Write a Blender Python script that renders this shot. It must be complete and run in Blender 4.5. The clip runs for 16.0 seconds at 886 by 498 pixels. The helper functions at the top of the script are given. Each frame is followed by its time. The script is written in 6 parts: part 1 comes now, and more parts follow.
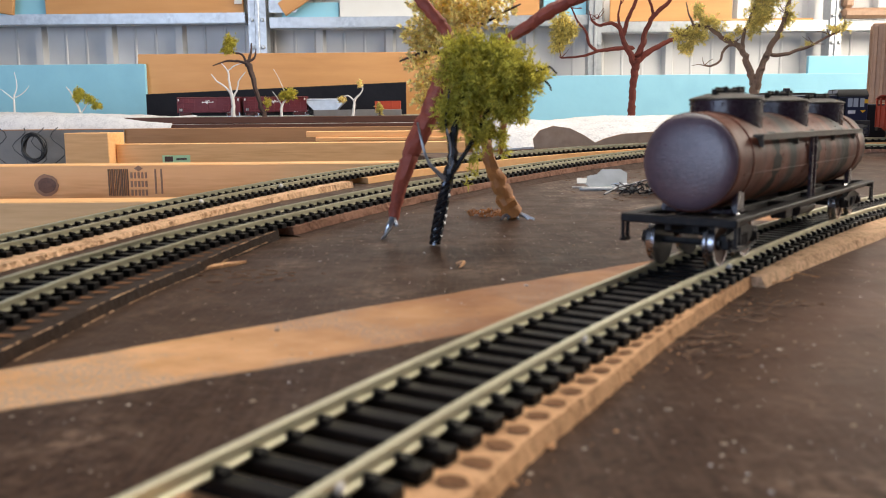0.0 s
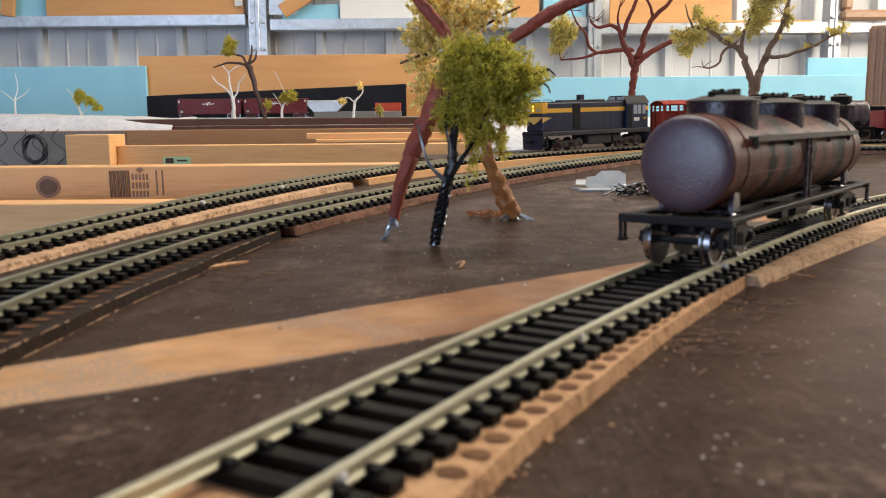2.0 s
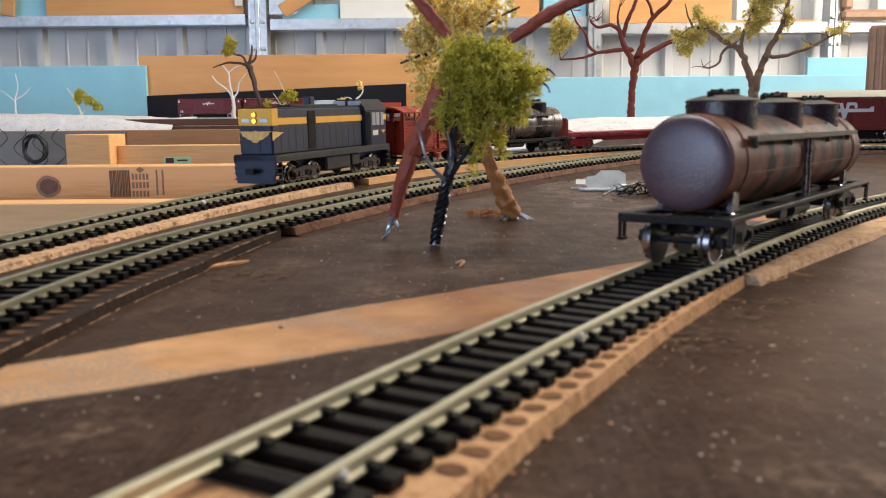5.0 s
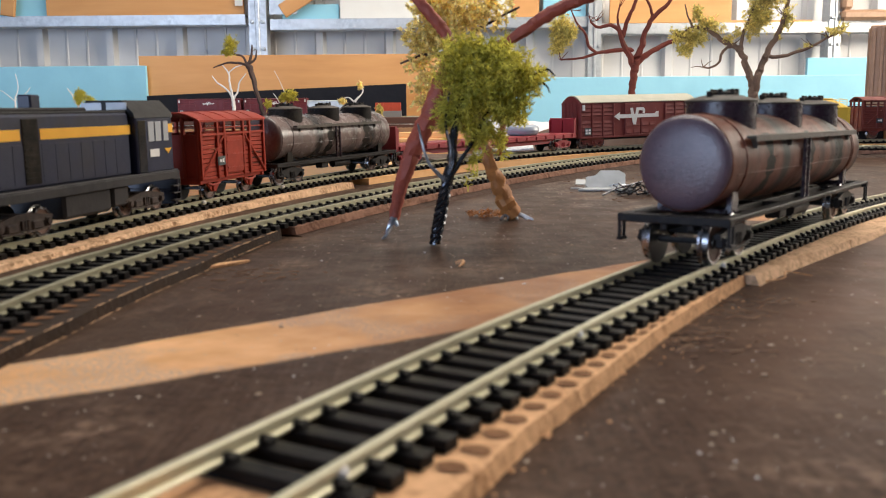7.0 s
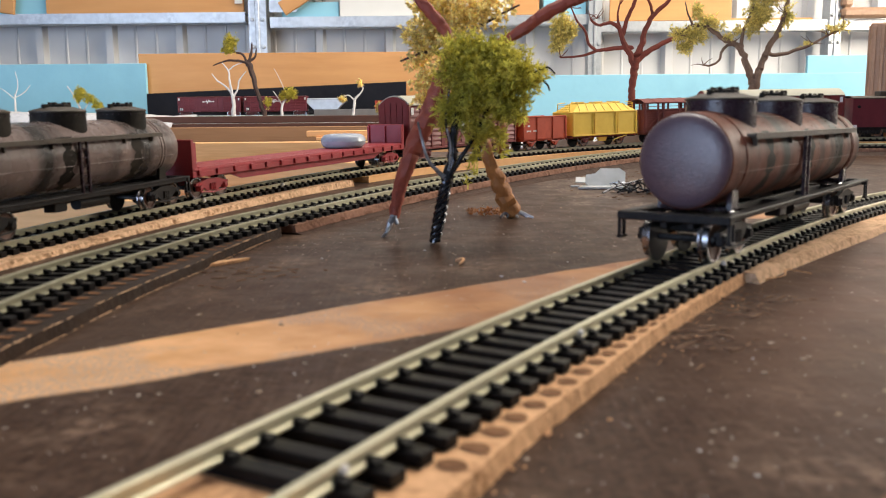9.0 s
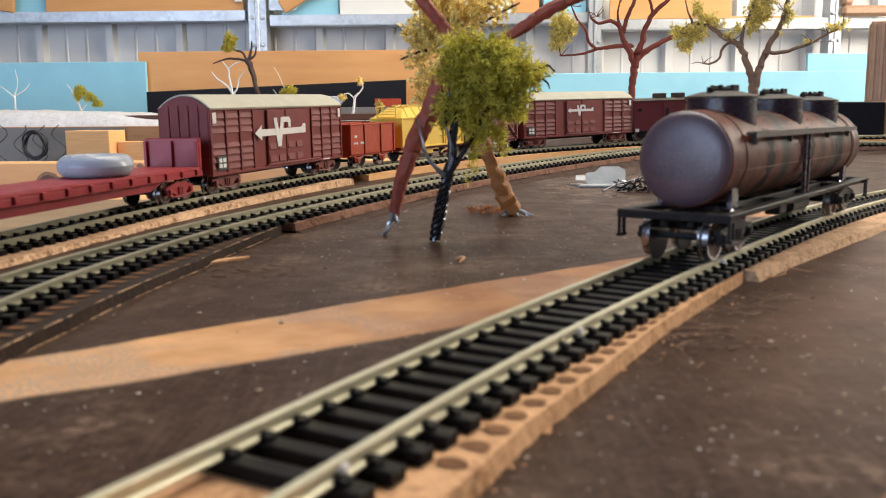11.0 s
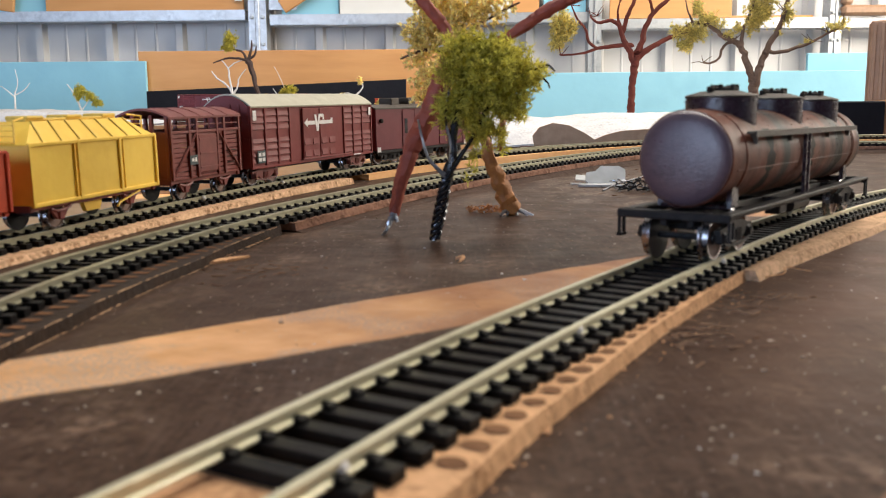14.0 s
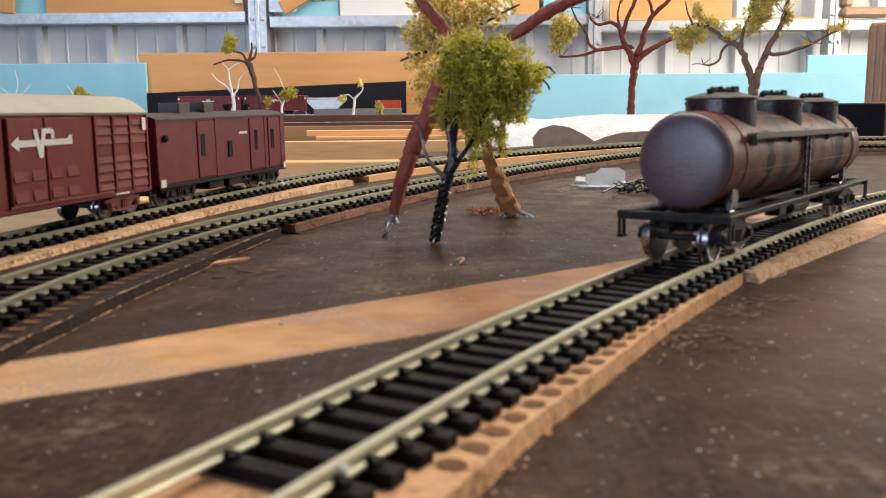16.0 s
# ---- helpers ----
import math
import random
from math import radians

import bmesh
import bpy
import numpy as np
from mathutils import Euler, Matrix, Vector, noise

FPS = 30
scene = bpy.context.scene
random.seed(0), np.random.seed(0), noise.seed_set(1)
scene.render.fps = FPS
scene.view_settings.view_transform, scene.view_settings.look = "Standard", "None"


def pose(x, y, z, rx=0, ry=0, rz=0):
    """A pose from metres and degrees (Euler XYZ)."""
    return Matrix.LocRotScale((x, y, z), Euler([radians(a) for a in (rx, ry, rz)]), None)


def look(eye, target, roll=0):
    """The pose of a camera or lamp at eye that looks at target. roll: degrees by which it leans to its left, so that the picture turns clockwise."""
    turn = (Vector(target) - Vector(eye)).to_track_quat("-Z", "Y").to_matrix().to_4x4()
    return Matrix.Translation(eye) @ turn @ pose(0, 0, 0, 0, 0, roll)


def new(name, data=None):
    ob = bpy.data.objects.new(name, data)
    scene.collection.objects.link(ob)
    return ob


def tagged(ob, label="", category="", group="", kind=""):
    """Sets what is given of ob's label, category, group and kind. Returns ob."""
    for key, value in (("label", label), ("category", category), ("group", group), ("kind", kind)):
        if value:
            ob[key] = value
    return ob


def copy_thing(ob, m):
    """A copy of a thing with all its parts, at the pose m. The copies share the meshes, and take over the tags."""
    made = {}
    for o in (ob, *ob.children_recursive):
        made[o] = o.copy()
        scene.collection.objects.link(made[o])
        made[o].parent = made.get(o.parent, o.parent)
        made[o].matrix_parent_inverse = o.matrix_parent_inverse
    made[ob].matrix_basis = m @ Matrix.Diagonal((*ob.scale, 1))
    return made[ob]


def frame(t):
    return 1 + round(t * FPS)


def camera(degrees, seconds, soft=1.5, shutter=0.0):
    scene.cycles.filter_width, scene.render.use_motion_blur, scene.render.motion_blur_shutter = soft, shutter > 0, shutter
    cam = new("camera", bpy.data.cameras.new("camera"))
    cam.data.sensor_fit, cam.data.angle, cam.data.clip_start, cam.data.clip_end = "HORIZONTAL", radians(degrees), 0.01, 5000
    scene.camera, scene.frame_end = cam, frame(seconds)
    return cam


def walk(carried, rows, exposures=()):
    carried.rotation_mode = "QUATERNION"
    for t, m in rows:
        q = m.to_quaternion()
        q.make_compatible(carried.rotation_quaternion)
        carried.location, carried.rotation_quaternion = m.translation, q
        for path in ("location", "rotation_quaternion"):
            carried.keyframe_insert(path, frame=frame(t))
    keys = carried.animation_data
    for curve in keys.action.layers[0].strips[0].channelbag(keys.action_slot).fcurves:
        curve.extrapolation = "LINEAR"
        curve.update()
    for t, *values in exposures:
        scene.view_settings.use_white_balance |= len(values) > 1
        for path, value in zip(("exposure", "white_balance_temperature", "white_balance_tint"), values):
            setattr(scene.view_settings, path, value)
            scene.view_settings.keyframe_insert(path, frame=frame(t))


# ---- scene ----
cam = camera(54.75, 16.0, soft=1.0)
cam.data.dof.use_dof = True
cam.data.dof.focus_distance = 0.95
cam.data.dof.aperture_fstop = 34
EYE = Vector((0, 0, 0.048))


def tilt(down, ahead):
    """Camera pose on its stand, tilted down by so many degrees and slid ahead by so many millimetres."""
    a = radians(down)
    eye = EYE + Vector((0, ahead * 0.001, 0))
    return look(eye, eye + Vector((0, math.cos(a), -math.sin(a))), -0.49)


walk(cam, [(t, tilt(8.40 + 0.0377 * d, ahead)) for t, d, ahead in (
    (0, 3.0, 5.0), (0.5, 3.5, 5.0), (1.0, 4.0, 5.0), (1.5, 0.0, 1.6), (2.5, 0.0, 1.5), (3.0, 0.8, 1.4), (4.0, 0.2, 1.2), (6.5, 0.6, 0), (7.5, 0, 0),
    (8.5, 1.6, 0), (9.0, 4, 0), (10.2, 6.5, 0), (11.5, 8, 0), (12.0, 9, 0), (13.5, 9, 0), (14.0, 8, 0), (15.0, 7.6, 0), (15.5, 6.4, 0), (16.0, 4.8, 0))],
    exposures=((0, -0.02), (0.5, -0.2), (1.0, -0.8), (1.5, -0.25), (2.0, -0.18), (4.0, -0.16), (6.5, -0.01), (9.0, 0.10), (12.5, 0.06), (16.0, 0.02)))

# ---- light: shed with a wide open door behind and to the left of the camera, a window high on the right ----
world = bpy.data.worlds.new("sky")
scene.world = world
world.use_nodes = True
wn = world.node_tree.nodes
sky = wn.new("ShaderNodeTexSky")
sky.sky_type, sky.sun_disc = "NISHITA", False
sky.sun_elevation, sky.sun_rotation = radians(38), radians(200)
world.node_tree.links.new(sky.outputs[0], wn["Background"].inputs[0])
wn["Background"].inputs[1].default_value = 0.12


def area(name, eye, target, sx, sy, watts, colour):
    d = bpy.data.lights.new(name, "AREA")
    d.shape, d.size, d.size_y, d.energy, d.color = "RECTANGLE", sx, sy, watts, colour
    ob = new(name, d)
    ob.matrix_world = look(eye, target)
    return ob


area("door_daylight", (-2.15, -2.45, 0.30), (0.3, 0.9, 0.05), 2.5, 2.1, 88, (0.50, 0.67, 1.0))
area("window_daylight", (2.35, 1.6, 0.95), (0.6, 2.6, 0.2), 1.5, 0.9, 76, (1.0, 0.90, 0.76))
# added fill lamp from above; the ceiling has no opening for it
area("overhead_fill", (0.5, 1.2, 1.93), (0.5, 1.3, 0), 2.2, 0.9, 56, (1.0, 0.92, 0.83))


# ---- materials ----
def mat(name, c1, c2=None, size=6.0, rough=0.6, metal=0.0, bump=0.15, grain=(1, 1, 1), vary=0.0, dust=0.0, spec=0.5, streak=None):
    """Two mixed tones at a feature size in millimetres, with a coarse and a fine variation."""
    m = bpy.data.materials.new(name)
    m.use_nodes = True
    nt = m.node_tree
    n, l = nt.nodes, nt.links
    b = n["Principled BSDF"]
    tc = n.new("ShaderNodeTexCoord")
    mp = n.new("ShaderNodeMapping")
    mp.inputs["Scale"].default_value = grain
    l.new(tc.outputs["Object"], mp.inputs[0])

    def nz(sc, detail=4.0):
        x = n.new("ShaderNodeTexNoise")
        x.inputs["Scale"].default_value, x.inputs["Detail"].default_value = sc, detail
        l.new(mp.outputs[0], x.inputs["Vector"])
        return x.outputs["Fac"]

    def ramp(src, a, z):
        x = n.new("ShaderNodeMapRange")
        x.inputs[1].default_value, x.inputs[2].default_value = a, z
        l.new(src, x.inputs[0])
        return x.outputs[0]

    def mix(f, a, z):
        x = n.new("ShaderNodeMix")
        x.data_type = "RGBA"
        for sock, v in ((x.inputs[0], f), (x.inputs[6], a), (x.inputs[7], z)):
            if isinstance(v, (tuple, float, int)):
                sock.default_value = (*v, 1) if isinstance(v, tuple) else v
            else:
                l.new(v, sock)
        return x.outputs[2]

    c2 = c2 or tuple(v * 0.7 for v in c1)
    coarse, fine = nz(1000 / (size * 5)), nz(1000 / size)
    col = mix(ramp(coarse, 0.3, 0.7), c1, mix(ramp(fine, 0.35, 0.65), c1, c2))
    if vary:
        oi = n.new("ShaderNodeObjectInfo")
        hs = n.new("ShaderNodeHueSaturation")
        l.new(ramp(oi.outputs["Random"], 0, 1), hs.inputs["Value"])
        mr = n.new("ShaderNodeMapRange")
        mr.inputs[3].default_value, mr.inputs[4].default_value = 1 - vary, 1 + vary
        l.new(oi.outputs["Random"], mr.inputs[0])
        l.new(mr.outputs[0], hs.inputs["Value"])
        l.new(col, hs.inputs["Color"])
        col = hs.outputs[0]
    if streak:
        x = n.new("ShaderNodeTexNoise")
        x.inputs["Scale"].default_value, x.inputs["Detail"].default_value = streak[1], 3
        mp2 = n.new("ShaderNodeMapping")
        mp2.inputs["Scale"].default_value = (1, 0.25, 0.12)
        l.new(tc.outputs["Object"], mp2.inputs[0])
        l.new(mp2.outputs[0], x.inputs["Vector"])
        col = mix(ramp(x.outputs["Fac"], 0.46, 0.66), col, streak[0])
    if dust:
        vor = n.new("ShaderNodeTexNoise")
        vor.inputs["Scale"].default_value, vor.inputs["Detail"].default_value = 900, 1
        l.new(tc.outputs["Object"], vor.inputs["Vector"])
        col = mix(ramp(vor.outputs["Fac"], 0.74 - dust, 0.80 - dust), col, (0.5, 0.45, 0.4))
    l.new(col, b.inputs["Base Color"])
    rr = n.new("ShaderNodeMapRange")
    rr.inputs[3].default_value, rr.inputs[4].default_value = max(rough - 0.12, 0.05), min(rough + 0.12, 1)
    l.new(fine, rr.inputs[0])
    l.new(rr.outputs[0], b.inputs["Roughness"])
    b.inputs["Metallic"].default_value = metal
    b.inputs["Specular IOR Level"].default_value = spec
    if bump:
        bp = n.new("ShaderNodeBump")
        bp.inputs["Strength"].default_value, bp.inputs["Distance"].default_value = bump, size * 0.0002
        l.new(nz(2500 / size, 6.0), bp.inputs["Height"])
        l.new(bp.outputs[0], b.inputs["Normal"])
    return m


def board_material():
    """Brown-painted baseboard with a bare strip where an old roadbed was lifted, glue grit on it, dust and scuffs."""
    m = mat("painted_baseboard", spec=0.07, c1=(0.068, 0.037, 0.024), c2=(0.038, 0.022, 0.015), size=14, rough=0.42, bump=0.10)
    nt = m.node_tree
    n, l = nt.nodes, nt.links
    b = n["Principled BSDF"]
    dark = b.inputs["Base Color"].links[0].from_socket
    tc = n.new("ShaderNodeTexCoord")
    sep = n.new("ShaderNodeSeparateXYZ")
    l.new(tc.outputs["Object"], sep.inputs[0])

    def op(kind, a, z=None):
        x = n.new("ShaderNodeMath")
        x.operation = kind
        for sock, v in zip(x.inputs, (a, z)):
            if v is None:
                continue
            if isinstance(v, (int, float)):
                sock.default_value = v
            else:
                l.new(v, sock)
        return x.outputs[0]

    def noise_at(sc, detail=4):
        x = n.new("ShaderNodeTexNoise")
        x.inputs["Scale"].default_value, x.inputs["Detail"].default_value = sc, detail
        l.new(tc.outputs["Object"], x.inputs["Vector"])
        return x.outputs["Fac"]

    def rng(src, a, z):
        x = n.new("ShaderNodeMapRange")
        x.inputs[1].default_value, x.inputs[2].default_value = a, z
        l.new(src, x.inputs[0])
        return x.outputs[0]

    def mix(f, a, z):
        x = n.new("ShaderNodeMix")
        x.data_type = "RGBA"
        for sock, v in ((x.inputs[0], f), (x.inputs[6], a), (x.inputs[7], z)):
            if isinstance(v, tuple):
                sock.default_value = (*v, 1)
            else:
                l.new(v, sock)
        return x.outputs[2]

    X, Y = op("ADD", sep.outputs[0], op("MULTIPLY", op("SUBTRACT", noise_at(60), 0.5), 0.006)), sep.outputs[1]
    up = op("ADD", op("ADD", op("MULTIPLY", X, 0.783), 0.2402), op("MULTIPLY", op("MULTIPLY", X, X), -0.35))
    lo = op("ADD", op("ADD", op("MULTIPLY", X, 0.691), 0.1919), op("MULTIPLY", op("MULTIPLY", X, X), 0.70))
    inside = op("MULTIPLY", rng(op("SUBTRACT", up, Y), -0.0004, 0.0010), rng(op("SUBTRACT", Y, lo), -0.0008, 0.0016))
    inside = op("MULTIPLY", inside, rng(X, 0.080, 0.070))

    def patch(cx, cy, rx, ry):
        a, c = op("DIVIDE", op("SUBTRACT", X, cx), rx), op("DIVIDE", op("SUBTRACT", Y, cy), ry)
        return rng(op("ADD", op("MULTIPLY", a, a), op("MULTIPLY", c, c)), 1.15, 0.85)

    for p in ((0.066, 0.098, 0.011, 0.009), (0.165, 0.415, 0.045, 0.022)):
        inside = op("MAXIMUM", inside, patch(*p))
    # scuffs that bare the wood a little
    dark = mix(rng(noise_at(700, 5), 0.40, 0.62), dark, (0.030, 0.016, 0.010))
    dark = mix(op("MULTIPLY", rng(noise_at(190, 6), 0.52, 0.66), 0.4), dark, (0.110, 0.068, 0.046))
    scuff = op("MULTIPLY", rng(noise_at(28, 8), 0.54, 0.68), rng(noise_at(300, 4), 0.44, 0.62))
    wood = mix(rng(noise_at(90, 5), 0.35, 0.65), (0.80, 0.46, 0.23), (0.66, 0.36, 0.165))
    grit = op("MULTIPLY", rng(noise_at(24, 5), 0.47, 0.53), rng(noise_at(1000, 2), 0.40, 0.56))
    wood = mix(op("MULTIPLY", grit, 0.85), wood, (0.44, 0.34, 0.26))
    wood = mix(op("MULTIPLY", rng(X, -0.062, 0.012), op("ADD", op("MULTIPLY", rng(noise_at(40, 5), 0.35, 0.65), 0.45), 0.45)), wood, (0.30, 0.130, 0.068))
    brush = n.new("ShaderNodeMapping")
    brush.inputs["Scale"].default_value = (1, 0.06, 1)
    l.new(tc.outputs["Object"], brush.inputs[0])
    bristle = n.new("ShaderNodeTexNoise")
    bristle.inputs["Scale"].default_value, bristle.inputs["Detail"].default_value = 850, 4
    l.new(brush.outputs[0], bristle.inputs["Vector"])
    dark = mix(op("MULTIPLY", rng(bristle.outputs["Fac"], 0.48, 0.66), 0.40), dark, (0.115, 0.072, 0.052))
    # thin paint beyond the near track shows timber; grazing sheen is painted in too
    thin = rng(op("ADD", op("SUBTRACT", X, op("MULTIPLY", Y, 0.61)), 0.06), 0.0, 0.03)
    thin = op("MULTIPLY", thin, op("ADD", op("MULTIPLY", rng(noise_at(22, 5), 0.35, 0.65), 0.5), 0.2))
    dark = mix(op("MULTIPLY", thin, rng(Y, 0.10, 0.21)), dark, (0.185, 0.105, 0.074))
    # dust gathered among the offcuts
    dusty = op("MULTIPLY", patch(0.135, 0.55, 0.085, 0.15), op("MULTIPLY", rng(noise_at(45, 6), 0.45, 0.60), rng(noise_at(420, 4), 0.42, 0.60)))
    dark = mix(op("MULTIPLY", dusty, 0.7), dark, (0.34, 0.27, 0.22))
    fleck = rng(noise_at(560, 1), 0.725, 0.755)
    col = mix(inside, mix(op("MULTIPLY", scuff, 0.85), mix(op("MULTIPLY", rng(noise_at(14, 6), 0.42, 0.66), 0.26), dark, (0.135, 0.088, 0.062)), (0.20, 0.13, 0.09)), wood)
    col = mix(fleck, col, (0.48, 0.42, 0.36))
    col = mix(op("MULTIPLY", rng(noise_at(1700, 1), 0.74, 0.80), rng(noise_at(35, 3), 0.45, 0.6)), col, (0.40, 0.34, 0.28))
    l.new(col, b.inputs["Base Color"])
    return m


def emit(name, colour, power):
    m = bpy.data.materials.new(name)
    m.use_nodes = True
    b = m.node_tree.nodes["Principled BSDF"]
    b.inputs["Base Color"].default_value = (*colour, 1)
    b.inputs["Emission Color"].default_value = (*colour, 1)
    b.inputs["Emission Strength"].default_value = power
    return m


M_BOARD = board_material()
M_CORK = mat("cork", spec=0.1, c1=(0.78, 0.46, 0.25), c2=(0.34, 0.17, 0.08), size=1.5, rough=0.9, bump=0.9)
M_CORKPALE = mat("pale_cork", spec=0.1, c1=(0.80, 0.53, 0.33), c2=(0.26, 0.13, 0.06), size=1.6, rough=0.95, bump=1.0)
M_CORKPINK = mat("stained_cork", spec=0.1, c1=(0.30, 0.165, 0.115), c2=(0.11, 0.055, 0.038), size=2.2, rough=0.9, bump=0.9)
M_BASE = mat("brown_painted_softboard", spec=0.15, c1=(0.028, 0.017, 0.012), c2=(0.055, 0.032, 0.020), size=5, rough=0.6, bump=0.5)
M_RAIL = mat("nickel_silver_rail", (0.62, 0.59, 0.42), (0.50, 0.47, 0.33), size=5, rough=0.36, metal=0.45, bump=0.08)
M_RAMP = mat("brown_painted_ramp", (0.070, 0.040, 0.028), (0.040, 0.024, 0.018), size=6, spec=0.1, rough=0.6, bump=0.4)
M_RAILDULL = mat("tarnished_rail", (0.44, 0.42, 0.30), (0.32, 0.30, 0.21), size=5, rough=0.36, metal=0.6, bump=0.08)
M_FIBRE = mat("torn_fibre", (0.27, 0.17, 0.11), (0.17, 0.10, 0.065), size=2, spec=0.1, rough=0.9)
M_SLEEPER = mat("black_plastic_sleeper", spec=0.10, c1=(0.006, 0.0055, 0.006), c2=(0.014, 0.012, 0.011), size=1.5, rough=0.45, bump=0.25, vary=0.25)
M_PINE = mat("pine", spec=0.3, c1=(0.88, 0.50, 0.22), c2=(0.72, 0.36, 0.135), size=7, rough=0.6, bump=0.12, grain=(0.12, 1, 1.6))
M_PINEDARK = mat("aged_timber", spec=0.25, c1=(0.40, 0.21, 0.10), c2=(0.28, 0.14, 0.065), size=8, rough=0.65, bump=0.15, grain=(0.12, 1, 1.6))
M_KNOT = mat("pine_knot", (0.16, 0.07, 0.035), (0.09, 0.04, 0.02), size=4, rough=0.6)
M_PLY = mat("plywood", (0.70, 0.35, 0.12), (0.58, 0.27, 0.09), size=25, rough=0.55, bump=0.06, grain=(0.15, 1, 1))
M_DARKWOOD = mat("dark_stained_wood", spec=0.25, c1=(0.10, 0.045, 0.028), c2=(0.06, 0.028, 0.018), size=12, rough=0.55, grain=(0.2, 1, 1))
M_BLUE = mat("sky_blue_paint", (0.30, 0.62, 0.74), (0.27, 0.57, 0.70), size=60, rough=0.7, bump=0.05)
M_BLACKBOARD = mat("black_paint", spec=0.15, c1=(0.012, 0.013, 0.018), c2=(0.02, 0.02, 0.025), size=30, rough=0.7)
M_WHITE = mat("white_paint", (0.80, 0.79, 0.74), (0.74, 0.73, 0.68), size=60, rough=0.6, bump=0.05)
M_PLASTER = mat("plaster_cloth", (0.72, 0.71, 0.70), (0.46, 0.45, 0.46), size=3.0, rough=0.9, bump=0.8)
M_PLASTERBACK = mat("brown_paper", (0.56, 0.38, 0.25), (0.42, 0.27, 0.17), size=10, rough=0.8)
M_STEEL = mat("galvanised_steel", (0.58, 0.60, 0.61), (0.42, 0.44, 0.46), size=14, rough=0.42, metal=0.75, bump=0.1)
M_SHEET = mat("grey_wall_sheet", (0.66, 0.65, 0.635), (0.58, 0.575, 0.565), size=80, rough=0.45, metal=0.1, bump=0.03)
# darker than M_SHEET so that unseen walls and roof bounce less fill light
M_WALLDIM = mat("unseen_wall_dimmed", (0.20, 0.19, 0.18), (0.15, 0.14, 0.13), size=200, rough=0.6)
M_CONCRETE = mat("concrete", (0.22, 0.21, 0.20), (0.17, 0.16, 0.15), size=60, rough=0.85)
M_TANK = mat("weathered_tank_brown", (0.165, 0.050, 0.026), (0.080, 0.026, 0.015), size=4, spec=0.14, rough=0.5, bump=0.12, streak=((0.016, 0.013, 0.010), 60))
# violet base puts the blue sky sheen into the end's brown paint
M_TANKEND = mat("tank_end_sky_tint", (0.125, 0.080, 0.098), (0.070, 0.046, 0.058), size=1.4, spec=0.9, rough=0.32, bump=0.6)
M_DOME = mat("dome_brown", (0.042, 0.022, 0.030), (0.022, 0.013, 0.018), size=3, rough=0.27, bump=0.2)
M_SOOT = mat("soot_stain", spec=0.1, c1=(0.014, 0.012, 0.010), c2=(0.05, 0.04, 0.03), size=3, rough=0.6, bump=0.2)
M_OLIVE = mat("grimy_olive", (0.060, 0.043, 0.026), (0.030, 0.022, 0.016), size=2, rough=0.55, bump=0.3)
M_FRAME = mat("dusty_black_frame", spec=0.2, c1=(0.010, 0.009, 0.010), c2=(0.026, 0.022, 0.020), size=2, rough=0.5, bump=0.2)
M_WHEEL = mat("black_wheel", (0.018, 0.018, 0.019), (0.04, 0.036, 0.034), size=2, rough=0.35, metal=0.3)
M_TYRE = mat("bright_tyre", (0.34, 0.33, 0.34), (0.24, 0.23, 0.24), size=2, rough=0.25, metal=1.0, bump=0.05)
M_WHEELFACE = mat("rusty_wheel_face", (0.16, 0.08, 0.05), (0.10, 0.05, 0.035), size=2, rough=0.5)
M_TANKGREY = mat("grimy_grey_tank", (0.22, 0.165, 0.15), (0.12, 0.088, 0.080), size=6, rough=0.27, bump=0.12, streak=((0.03, 0.026, 0.024), 60))
M_LOCOBLUE = mat("locomotive_dark_blue", (0.013, 0.019, 0.050), (0.026, 0.021, 0.020), size=12, spec=0.45, rough=0.38, bump=0.06)
M_LOCOROOF = mat("locomotive_roof_grime", (0.020, 0.018, 0.017), (0.012, 0.012, 0.012), size=5, spec=0.3, rough=0.6)
M_LOCOFRAME = mat("locomotive_frame_grime", (0.034, 0.031, 0.032), (0.020, 0.020, 0.023), size=5, spec=0.3, rough=0.55)
M_BOGIE = mat("dusty_bogie", (0.060, 0.040, 0.032), (0.022, 0.017, 0.016), size=2, spec=0.3, rough=0.6, bump=0.3)
M_YELLOW = mat("golden_yellow_paint", (0.90, 0.46, 0.030), (0.80, 0.38, 0.025), size=10, rough=0.45, bump=0.04)
M_GOLD = mat("gold_emblem", (0.84, 0.52, 0.13), (0.62, 0.34, 0.08), size=3, rough=0.5)
M_RED = mat("wagon_red", spec=0.22, c1=(0.36, 0.042, 0.020), c2=(0.22, 0.028, 0.016), size=5, rough=0.5, bump=0.08)
M_REDDARK = mat("wagon_red_brown", (0.19, 0.036, 0.026), (0.13, 0.028, 0.022), size=5, rough=0.5, bump=0.08)
M_ORANGE_RED = mat("open_wagon_red", (0.47, 0.066, 0.026), (0.36, 0.048, 0.020), spec=0.3, size=5, rough=0.5, bump=0.06)
M_FLATRED = mat("flat_wagon_red", (0.33, 0.018, 0.026), (0.25, 0.016, 0.022), size=6, rough=0.45, bump=0.06)
M_BOXRED = mat("box_wagon_maroon", (0.205, 0.036, 0.032), (0.150, 0.028, 0.026), spec=0.3, size=8, rough=0.48, bump=0.05)
M_VANRED = mat("van_maroon", (0.165, 0.027, 0.034), (0.115, 0.020, 0.026), spec=0.3, size=8, rough=0.48, bump=0.05)
M_ROOF = mat("wagon_roof_grey", (0.46, 0.44, 0.34), (0.38, 0.36, 0.28), size=12, rough=0.6)
